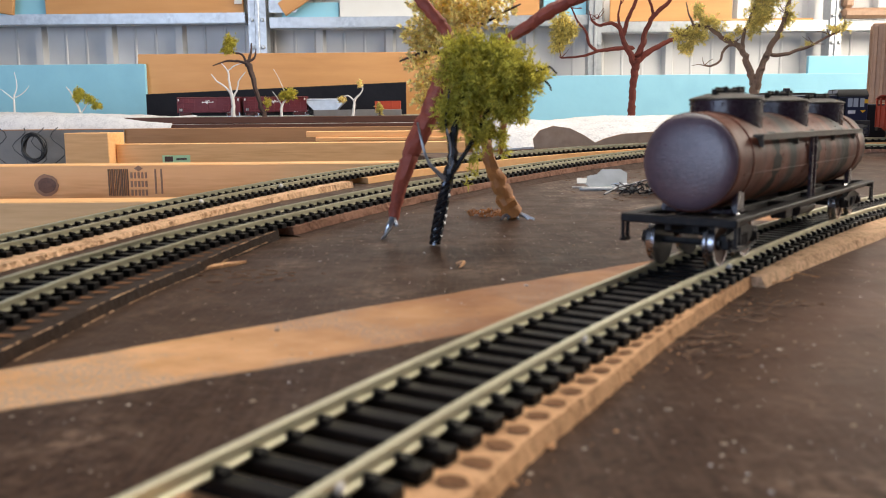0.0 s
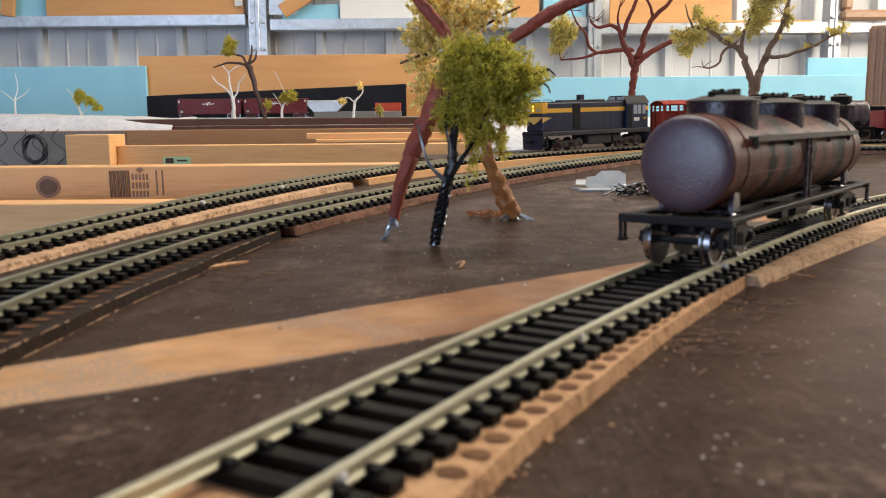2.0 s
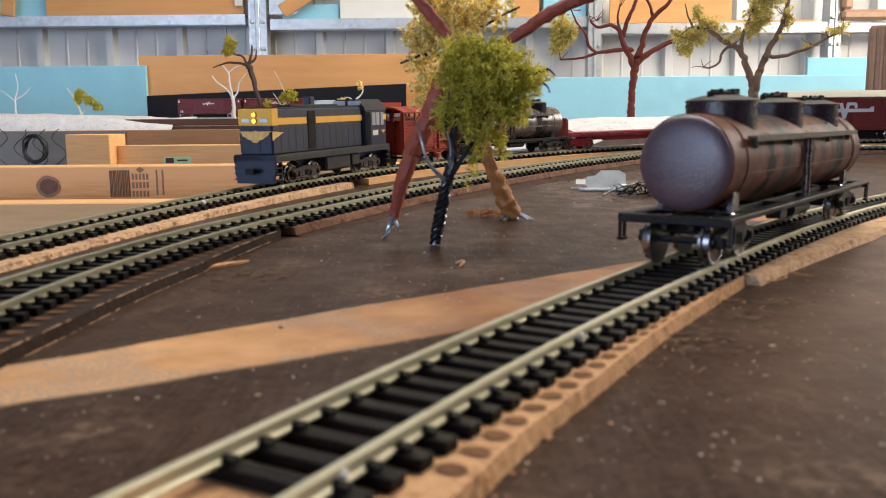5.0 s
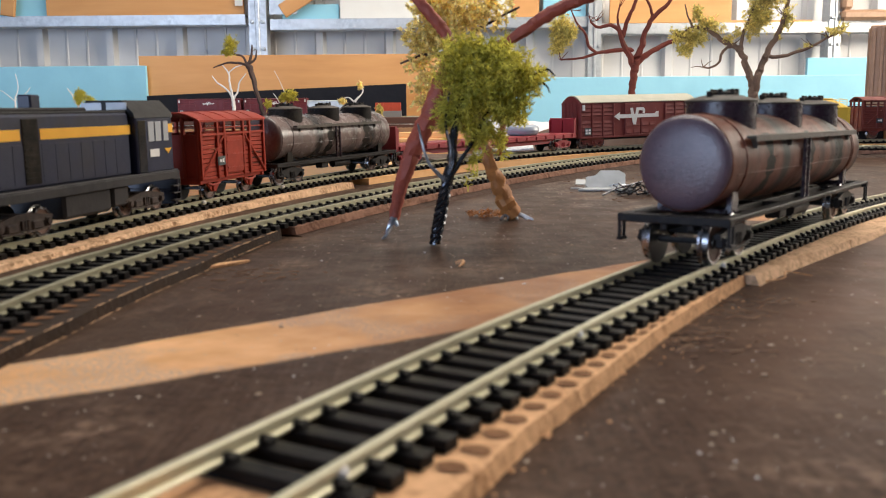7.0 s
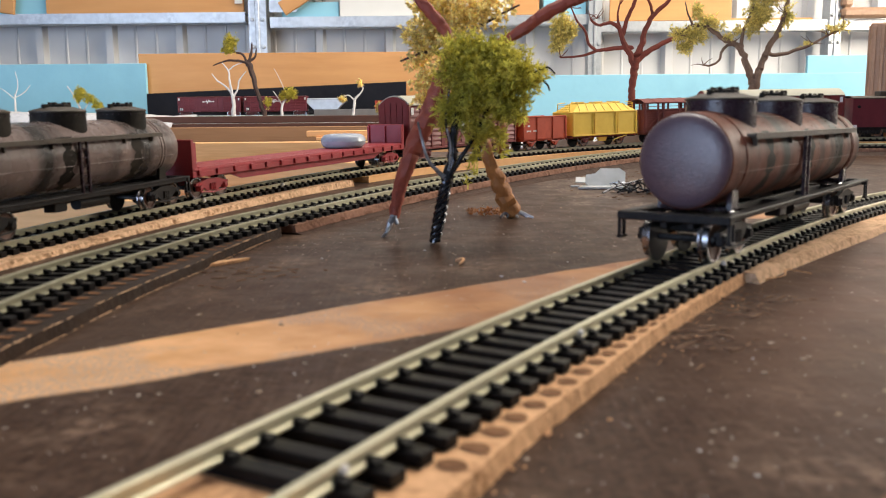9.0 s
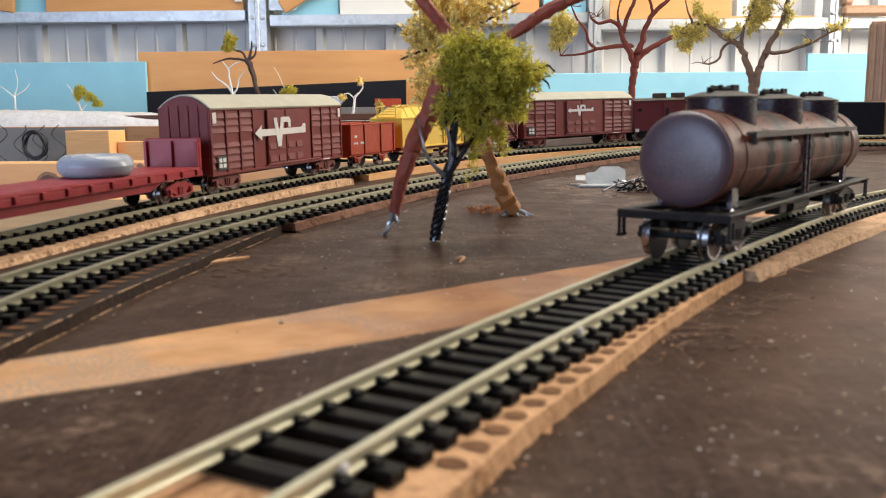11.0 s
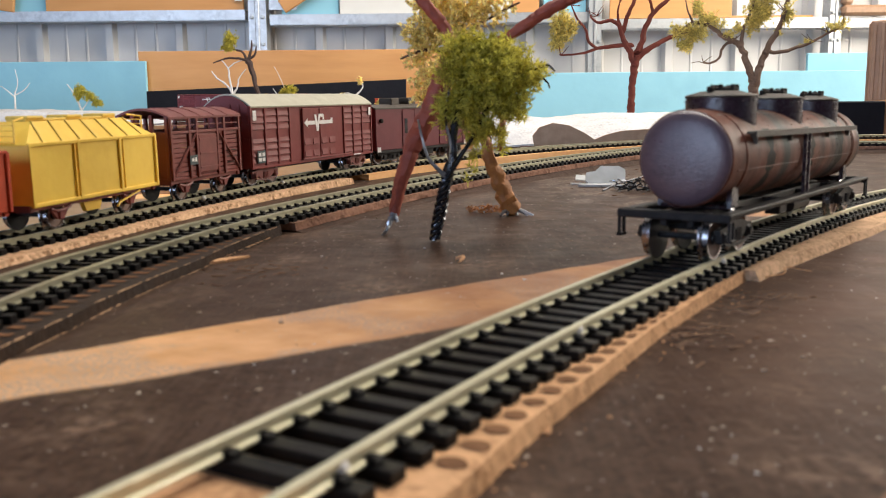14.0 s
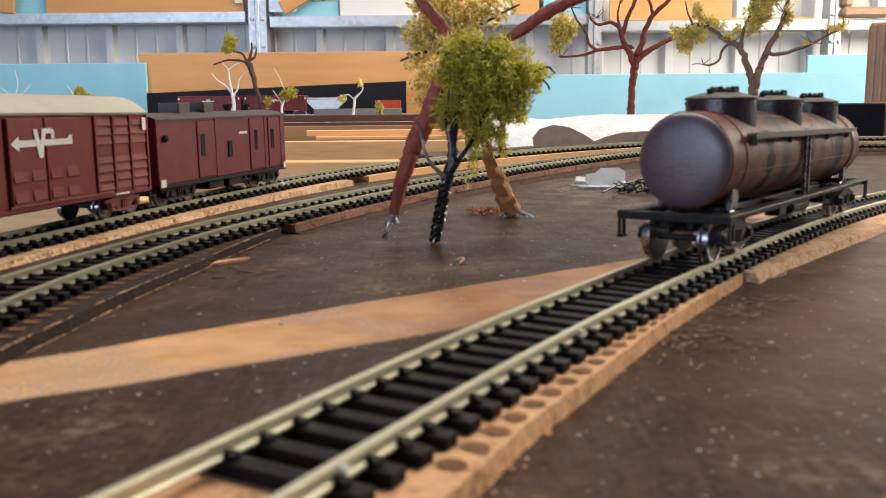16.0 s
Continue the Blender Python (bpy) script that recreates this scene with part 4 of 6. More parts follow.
        part("lid", Geo().lathe([(10.5, 45.0), (10.85, 45.2), (10.85, 45.6), (10.4, 45.9), (6, 47.1), (0, 47.7)], Matrix.Translation((x, 0, 0)), 36), M_OLIVE, d, "grimy olive dome lid")
        g = Geo().lathe([(4.0, 0), (4.0, 1.3), (3.2, 1.8), (0, 2.0)], Matrix.Translation((x, 1.0, 46.7)), 16)
        part("hatch", g, M_SOOT, d, "black clamped hatch")
        for k in range(6):
            a = k * math.pi / 3
            part("clamp", Geo().box(x + 3.6 * math.cos(a) - 0.6, x + 3.6 * math.cos(a) + 0.6, 1 + 3.6 * math.sin(a) - 0.6, 1 + 3.6 * math.sin(a) + 0.6, 47.0, 49.1, 0.2), M_SOOT, d)
        part("valve", Geo().box(x + 4.5, x + 7.5, -2, -0.4, 46.2, 48.4, 0.3), M_SOOT, d)
        for k in range(26):
            a = 2 * math.pi * k / 26
            part("rivet", RIVET, None, d).matrix_local = mm(x + 10.45 * math.cos(a), 10.45 * math.sin(a), 44.0)
    # side walkways with brackets
    for d in (-1, 1):
        x0, x1 = -L + 18, L - 14
        g = Geo().box(x0, x1, d * 14.4 - 1.5, d * 14.4 + 1.5, 34.3, 35.3, 0.25)
        g.box(x0, x1, d * 15.7 - 0.25, d * 15.7 + 0.25, 33.6, 35.3)
        for x in (x0 + 6, -24, 24, x1 - 6):
            g.prism([(x - 0.4, 31.5), (x + 0.4, 31.5), (x + 0.4, 34.4), (x - 0.4, 34.4)], Matrix.Translation((0, d * 12.6 + 1.8, 0)) @ SIDE, 3.2)
        part("walkway", g, M_OLIVE, t, "narrow grimy side walkway")
        g = Geo()
        for x in (4, 8.6):
            g.box(x - 0.55, x + 0.55, d * 14.6 - 0.6, d * 14.6 + 0.6, 13, 34.4, 0.15)
        for k in range(5):
            g.box(4, 8.6, d * 14.6 - 0.25, d * 14.6 + 0.25, 16.2 + 3.6 * k, 16.7 + 3.6 * k)
        part("ladder", g, M_DOME, t, "short dark side ladder")
        for x in (-L + 12, L - 12):
            g = Geo().prism([(x - 3.2, 13.2), (x + 3.2, 13.2), (x + 2.2, 19.5), (x - 2.2, 19.5)], Matrix.Translation((0, d * 10.3 + 0.8, 0)) @ SIDE, 1.6)
            g.box(x - 3.6, x + 3.6, -10, 10, 12.8, 14.4, 0.4)
            part("cradle", g, m_dome, t)
        for x in (-H + 2.5, H - 2.5):
            g = Geo().box(x - 1.9, x - 1.1, d * (W - 0.5) - 0.4, d * (W - 0.5) + 0.4, 5.8, 11).box(x + 1.1, x + 1.9, d * (W - 0.5) - 0.4, d * (W - 0.5) + 0.4, 5.8, 11).box(x - 1.9, x + 1.9, d * (W - 0.5) - 0.9, d * (W - 0.5) + 0.9, 5.4, 6.2, 0.15)
            part("step", g, m_frame, t)
    g = Geo().tube([(-14, 9, 8.6), (6, 9, 8.6)], 2.4, 10).box(14, 22, 6, 11, 7, 11, 0.4)
    part("brake_gear", g, m_frame, t)
    for x in (-H + 19, H - 19):
        bogie(t, x, 21, m_frame, spins)
    if spins:
        couplers(t, H)
    return t


def four_wheel_gear(t, half, m_gear):
    """Solebars, W-irons, springs and two wheelsets of a four-wheeled wagon."""
    g = Geo()
    for d in (-1, 1):
        g.box(-half + 1, half - 1, d * 11.5 - 1, d * 11.5 + 1, 8.8, 11.4, 0.3)
        g.box(d * (half - 1.2) - 1.2, d * (half - 1.2) + 1.2, -13.5, 13.5, 8.6, 11.4, 0.3)
    part("underframe", g, m_gear, t)
    for x in (-half * 0.56, half * 0.56):
        for d in (-1, 1):
            g = Geo().prism([(x - 6.5, 9), (x - 1.8, 4.2), (x + 1.8, 4.2), (x + 6.5, 9), (x + 4.4, 9), (x + 1.6, 6.4), (x - 1.6, 6.4), (x - 4.4, 9)], Matrix.Translation((0, d * 11.6 + 0.5, 0)) @ SIDE, 1.0)
            g.box(x - 1.6, x + 1.6, d * 11.6 - 0.8, d * 11.6 + 1.4, 4.0, 7.2, 0.4)
            g.tube([(x - 6, d * 12.2, 8.6), (x - 3, d * 12.2, 7.7), (x, d * 12.2, 7.4), (x + 3, d * 12.2, 7.7), (x + 6, d * 12.2, 8.6)], 0.75, 6)
            part("axle_guard", g, m_gear, t)
        wheelset(t, x)
    couplers(t, half)


def arch(w, z0, rise, n=10):
    return [(-w + 2 * w * i / n, z0 + rise * (1 - (2 * i / n - 1) ** 2)) for i in range(n + 1)]


END = Matrix(((0, 0, 1, 0), (1, 0, 0, 0), (0, 1, 0, 0), (0, 0, 0, 1)))  # outline in yz, depth along x


def cattle_wagon(label, m_body, at=None):
    """Four-wheeled slatted cattle wagon with an open band under an arched roof."""
    t = thing("cattle_wagon", label, "cattle wagon", "cattle wagons", at)
    h, w = 32.5, 14.2
    g = Geo().box(-h, h, -w, w, 10.6, 12, 0.3)
    part("floor_frame", g, m_body, t)
    for d in (-1, 1):
        for k in range(9):
            z = 12.2 + k * 2.32
            part("board", Geo().box(-h + 0.6, h - 0.6, d * (w - 0.8) - 0.55, d * (w - 0.8) + 0.55, z, z + 2.02, 0.2), m_body, t)
        for x in (-h + 0.9, -h * 0.5, -9.5, 9.5, h * 0.5, h - 0.9):
            part("side_post", Geo().box(x - 0.9, x + 0.9, d * (w + 0.1) - 0.8, d * (w + 0.1) + 0.8, 10.8, 41.0, 0.2), m_body, t)
        for z in (32.8, 39.8):
            part("side_rail", Geo().box(-h, h, d * w - 0.75, d * w + 0.75, z, z + 1.4, 0.25), m_body, t)
        for x0, x1 in ((-h + 2, -10.5), (h - 2, 10.5)):
            part("brace", Geo().tube([(x0, d * (w + 0.5), 13), (x1, d * (w + 0.5), 32.5)], 0.6, 5), m_body, t)
        g = Geo()
        for z in (36.6,):
            g.box(-h + 1, h - 1, d * w - 0.3, d * w + 0.3, z, z + 0.55)
        part("open_slats", g, m_body, t)
        g = Geo().box(-8.4, 8.4, d * (w + 0.2) - 0.5, d * (w + 0.2) + 0.5, 13, 32, 0.3)
        for z in (15, 22, 29):
            g.box(-8, 8, d * (w + 0.8) - 0.3, d * (w + 0.8) + 0.3, z, z + 0.8)
        part("door", g, m_body, t)
        # solid dark bars on the boards, coloured as the shade inside vent gaps
        g = Geo()
        for k in range(3):
            g.box(-h + 4, -h * 0.5 - 2, d * (w - 0.2) - 0.3, d * (w - 0.2) + 0.3, 15.9 + 3.1 * k, 16.4 + 3.1 * k)
        part("vent_gaps", g, M_SOOT, t)
        g = Geo().box(-d * 0 + 10.6, 17.6, d * (w + 0.9) - 0.15, d * (w + 0.9) + 0.15, 17.4, 22.0)
        plate = part("destination_plate", g, M_PLATE, t, "small dark card with pale print")
        part("print", Geo().box(12, 13.6, d * (w + 1.15) - 0.1, d * (w + 1.15) + 0.1, 18.8, 20.8).box(14.2, 16.2, d * (w + 1.15) - 0.1, d * (w + 1.15) + 0.1, 19, 20.6), M_MARK, plate)
    for e in (-1, 1):
        g = Geo().box(e * (h - 0.6) - 0.6, e * (h - 0.6) + 0.6, -w, w, 12, 33.8, 0.2)
        for y in (-w + 1, -5, 5, w - 1):
            g.box(e * h - 0.8, e * h + 0.8, y - 0.9, y + 0.9, 11, 42, 0.2)
        part("end", g, m_body, t)
    out = arch(w + 1.0, 41, 4.2)
    roof = Geo().prism(out + [(y, z - 1.0) for y, z in out[::-1]], Matrix.Translation((-h - 1, 0, 0)) @ END, 2 * h + 2)
    for x in (-h * 0.6, -h * 0.2, h * 0.2, h * 0.6):
        o2 = arch(w + 1.1, 41.3, 4.2)
        roof.prism(o2 + [(y, z - 0.8) for y, z in o2[::-1]], Matrix.Translation((x - 0.4, 0, 0)) @ END, 0.8)
    part("roof", roof, m_body, t, "dusty arched roof")
    four_wheel_gear(t, h, m_body)
    return t


def logo(y, cx, cz, k, d, parent):
    """Plain white arrow crossed by slanted strokes."""
    m = Matrix.Translation((cx, y, cz)) @ SIDE
    if d > 0:
        m = m @ Matrix.Scale(-1, 4, (1, 0, 0))
    g = Geo()

    def shape(pts, up):
        g.prism([(u * k, v * k) for u, v in pts], m @ Matrix.Translation((0, 0, -up if d > 0 else -up)), 0.12 + up)
    shape([(-28, 0.0), (-21, 4.2), (-21, 1.9), (24, 1.9), (26, 4.0), (29, 4.0), (29, -1.6), (-21, -1.9), (-21, -4.2)], 0)
    shape([(-8.0, 8.0), (-4.4, 8.0), (-0.2, -8.6), (-4.0, -8.6)], 0.06)
    shape([(0.2, 8.4), (9.4, 8.4), (11.2, 6.4), (11.2, 2.4), (8.2, 2.4), (8.2, 5.4), (3.2, 5.4), (-0.4, -8.0), (-2.8, -5)], 0.1)
    part("emblem", g, M_MARK, parent, "white arrow emblem")


def box_wagon(label, at=None, mark=1.0, material=None, m_roof=None, rise=7.2):
    """Bogie box wagon with louvred side panels, sliding doors and an arched pale roof."""
    material = material or M_BOXRED
    t = thing("box_wagon", label, "box wagon", "box wagons", at)
    h, w = 74.5, 15.0
    part("body", Geo().box(-h, h, -w, w, 10, 44.6, 0.5), material, t)
    for d in (-1, 1):
        g = Geo()
        for x in (-h + 1, -h + 14.8, -h + 28, -h + 41, h - 41, h - 28, h - 14.8, h - 1):
            g.box(x - 0.8, x + 0.8, d * (w + 0.3) - 0.6, d * (w + 0.3) + 0.6, 10, 44.8, 0.2)
        g.box(-h, h, d * (w + 0.3) - 0.5, d * (w + 0.3) + 0.5, 9.8, 11.4, 0.2).box(-h, h, d * (w + 0.3) - 0.5, d * (w + 0.3) + 0.5, 43.4, 45, 0.2)
        part("side_framing", g, material, t)
        for x0 in (-h + 2, -h + 16, -h + 29.2, h - 40, h - 27, h - 13.6):
            for k in range(8):
                if k == 4:
                    continue
                z = 12.6 + 3.8 * k
                gg = Geo().prism([(0, 0), (0.6, 0.3), (0.08, 2.7), (0, 2.7)] if d > 0 else [(0, 0), (0, 2.7), (-0.08, 2.7), (-0.6, 0.3)], Matrix.Translation((x0, d * w, z)) @ END, 11.2)
                part("louvre", gg, material, t)
        g = Geo()
        for x0 in (-20, 0.4):
            g.box(x0, x0 + 19.6, d * (w + 0.9) - 0.6, d * (w + 0.9) + 0.6, 11.5, 43, 0.3)
        dr = part("sliding_door", g, material, t)
        for x0 in (-18.6, -8.6, 2, 12):
            for z in (13.2, 20.4):
                gg = Geo().prism([(0, 0), (0.55, 0.3), (0.1, 4.0), (0, 4.0)] if d > 0 else [(0, 0), (0, 4.0), (-0.1, 4.0), (-0.55, 0.3)], Matrix.Translation((x0, d * (w + 1.5), z)) @ END, 7.0)
                part("louvre", gg, material, dr)
        part("door_rail", Geo().tube([(-42, d * (w + 1.6), 12.0), (22, d * (w + 1.6), 12.0)], 0.5, 5), material, t)
        logo(d * (w + 1.75) + 0.1, 6 * d if mark > 0.8 else 2 * d, 30.4 if mark > 0.8 else 34, 1.0 * mark, d, t)
        for x in (h - 4, -h + 4):
            part("number_panel", Geo().box(x - 1.6, x + 1.6, d * (w + 1.0) - 0.1, d * (w + 1.0) + 0.1, 37, 42.5), M_MARK, t, "small white number panel")
        plate = part("destination_plate", Geo().box(h - 13, h - 5, d * (w + 1.1) - 0.1, d * (w + 1.1) + 0.1, 13, 20), M_PLATE, t, "dark card with pale bars")
        g = Geo()
        for a in (0, 1):
            for b in (0, 1):
                g.box(h - 12 + 3.6 * a, h - 9.4 + 3.6 * a, d * (w + 1.3) - 0.1, d * (w + 1.3) + 0.1, 14 + 2.8 * b, 16 + 2.8 * b)
        part("print", g, M_MARK, plate)
        part("tread_board", Geo().box(-h + 20, -h + 30, d * (w + 1.0) - 0.5, d * (w + 1.0) + 0.5, 10.4, 11), M_MARK, t)
    for e in (-1, 1):
        g = Geo()
        for y in (-9, -3, 3, 9):
            g.box(e * h - 0.7, e * h + 0.7, y - 0.6, y + 0.6, 10.5, 46.4, 0.2)
        for z in (18, 26, 34):
            g.box(e * h - 0.5, e * h + 0.5, -w, w, z, z + 1.0)
        out = arch(w, 44.4, rise - 0.6)
        g.prism(out + [(w, 43.9), (-w, 43.9)], Matrix.Translation((e * h - 0.3 - (0.6 if e > 0 else 0), 0, 0)) @ END, 1.2)
        part("end", g, material, t)
    out = arch(w + 1.3, 44.8, rise, 14)
    part("roof", Geo().prism(out + [(y * 0.98, z - 0.8) for y, z in out[::-1]], Matrix.Translation((-h + 0.8, 0, 0)) @ END, 2 * h - 1.6), m_roof or M_ROOF, t, "arched roof")
    part("underframe", Geo().box(-h + 2, h - 2, -4, 4, 7.5, 10.2, 0.4), M_FRAME, t)
    for x in (-h + 18, h - 18):
        bogie(t, x, 20.5, M_REDDARK)
    couplers(t, h)
    return t


def open_wagon(label):
    t = thing("open_wagon", label, "open wagon", "goods wagons")
    h, w = 29.8, 14.3
    part("floor_frame", Geo().box(-h, h, -w, w, 10.2, 12, 0.3), M_ORANGE_RED, t)
    for d in (-1, 1):
        part("side", Geo().box(-h, h, d * (w - 0.5) - 0.5, d * (w - 0.5) + 0.5, 11.8, 31, 0.2), M_ORANGE_RED, t)
        g = Geo().box(-h, h, d * (w - 0.3) - 0.9, d * (w - 0.3) + 0.9, 30.4, 31.6, 0.3)
        for x in (-h + 0.6, -11, 11, h - 0.6):
            g.box(x - 0.9, x + 0.9, d * (w + 0.1) - 0.8, d * (w + 0.1) + 0.8, 10.2, 31, 0.25)
        part("side_framing", g, M_ORANGE_RED, t)
        part("end", Geo().box(d * (h - 0.5) - 0.5, d * (h - 0.5) + 0.5, -w, w, 11.8, 31.2, 0.2).box(d * h - 0.7, d * h + 0.7, -6, -4.6, 11, 31, 0.2).box(d * h - 0.7, d * h + 0.7, 4.6, 6, 11, 31, 0.2), M_ORANGE_RED, t)
        g = Geo()
        for x in (24, 22, 20, 15, 13, 11.6):
            g.box(x * 1.0, x + 1.3, d * (w + 0.1) - 0.12, d * (w + 0.1) + 0.12, 17.4, 18.8)
        g.box(21, 24, d * (w + 0.1) - 0.12, d * (w + 0.1) + 0.12, 22, 23.6)
        part("print", g, M_MARK, t, "small pale painted bars")
    four_wheel_gear(t, h, M_ORANGE_RED)
    return t


def hopper_wagon(label):
    """Yellow covered hopper with sloping hipped top and chute."""
    t = thing("covered_hopper_wagon", label, "hopper wagon", "goods wagons")
    h, w = 43, 14.6
    part("body", Geo().box(-h, h, -w, w, 11, 33.4, 0.4), M_HOPPER, t)
    g = Geo()
    P = [(-h, -w, 33.4), (h, -w, 33.4), (h, w, 33.4), (-h, w, 33.4), (-h + 13, -7, 41.5), (h - 13, -7, 41.5), (h - 13, 7, 41.5), (-h + 13, 7, 41.5)]
    g.add(P, [(0, 1, 5, 4), (1, 2, 6, 5), (2, 3, 7, 6), (3, 0, 4, 7), (4, 5, 6, 7), (3, 2, 1, 0)])
    part("sloped_top", g, M_HOPPER, t, "dusty sloping top")
    g = Geo()
    for i in range(7):
        x = -h + 13 + i * (2 * h - 26) / 6
        for d in (-1, 1):
            g.tube([(x * 1.12, d * (w + 0.1), 33.4), (x, d * 7.1, 41.6)], 0.5, 5)
    part("top_ribs", g, M_HOPPERTOP, t)
    part("roof_walk", Geo().box(-h + 14, h - 14, -4.5, 4.5, 41.4, 42.6, 0.4), M_HOPPERTOP, t)
    for x in (-24, 0, 24):
        part("roof_hatch", Geo().box(x - 5, x + 5, -5, 5, 42.2, 43.6, 0.5), M_HOPPERTOP, t, "dusty roof hatch")
    for d in (-1, 1):
        g = Geo().box(-h, h, d * (w + 0.2) - 0.6, d * (w + 0.2) + 0.6, 32.6, 34.2, 0.3).box(-h, h, d * (w + 0.2) - 0.6, d * (w + 0.2) + 0.6, 10.4, 12, 0.3)
        for x in (-h + 0.8, -h * 0.33, h * 0.33, h - 0.8):
            g.box(x - 0.9, x + 0.9, d * (w + 0.3) - 0.7, d * (w + 0.3) + 0.7, 10.6, 33.6, 0.2)
        for x in (-h * 0.33 - 2.4, h * 0.33 + 2.4):
            g.box(x - 0.4, x + 0.4, d * (w + 0.3) - 0.6, d * (w + 0.3) + 0.6, 12, 33, 0.1)
        part("side_framing", g, M_HOPPER, t)
        e = d
        g = Geo().tube([(e * (h - 1), -9, 33), (e * (h - 1), -9, 42), (e * (h - 9), -7, 43)], 0.45, 5).tube([(e * (h - 1), 9, 33), (e * (h - 1), 9, 42), (e * (h - 9), 7, 43)], 0.45, 5)
        for k in range(4):
            g.tube([(e * (h - 1), -9, 34.5 + 2 * k), (e * (h - 1), 9, 34.5 + 2 * k)], 0.3, 4)
        part("end_ladder", g, M_HOPPER, t)
        part("chute", Geo().prism([(-8, 11.4), (8, 11.4), (4.5, 4.5), (-4.5, 4.5)], Matrix.Translation((0, d * 9 + (1 if d > 0 else 1), 0)) @ SIDE, 2), M_HOPPER, t)
        part("brake_lever", Geo().tube([(-30, d * 13.2, 9.4), (-14, d * 13.4, 6.0), (-12, d * 13.4, 4.5)], 0.5, 5), M_HOPPER, t)
    four_wheel_gear(t, h, M_REDDARK)
    return t


def flat_wagon(label):
    """Long bogie flat wagon with end bulkheads and stake pockets."""
    t = thing("bulkhead_flat_wagon", label, "flat wagon", "goods wagons")
    h, w = 126, 14.8
    part("deck", Geo().box(-h, h, -w, w, 14.2, 16.0, 0.3), M_FLATRED, t)
    for d in (-1, 1):
        g = Geo().prism([(-h, 14.4), (h, 14.4), (h, 11.8), (h - 34, 11.0), (h - 46, 7.6), (-h + 46, 7.6), (-h + 34, 11.0), (-h, 11.8)], Matrix.Translation((0, d * 11 + 0.6, 0)) @ SIDE, 1.2)
        g.box(-h, h, d * (w - 0.4) - 0.6, d * (w - 0.4) + 0.6, 11.6, 14.4, 0.2)
        part("sill", g, M_FLATRED, t)
        for k in range(17):
            x = -h + 7 + k * 15.0
            part("stake_pocket", Geo().box(x - 1.3, x + 1.3, d * (w + 0.6) - 0.7, d * (w + 0.6) + 0.7, 12.4, 15.2, 0.25), M_FLATRED, t)
        g = Geo().box(d * (h - 1.2) - 1.2, d * (h - 1.2) + 1.2, -w, w, 12, 30.5, 0.3)
        for y in (-w + 1, 0, w - 1):
            g.box(d * (h - 3) - 1.2, d * (h - 3) + 1.2, y - 0.8, y + 0.8, 16, 29, 0.2)
        part("bulkhead", g, M_FLATRED, t)
    for k in range(25):
        x = -h + 6 + k * 9.6
        part("deck_plank", Geo().box(x, x + 9.2, -w + 0.6, w - 0.6, 16.0, 16.35, 0.1), M_FLATRED, t)
    for x in (-h + 19, h - 19):
        bogie(t, x, 20.5, M_FLATRED)
    couplers(t, h)
    prof = [(11.0 + 4.6 * math.cos(a), 21.1 + 4.75 * math.sin(a)) for a in (2 * math.pi * i / 16 for i in range(17))]
    part("ring_load", Geo().lathe(prof, Matrix.Translation((-57, 0, 0)), 40), M_RINGLOAD, t, "glossy grey-blue plastic ring load")
    return t


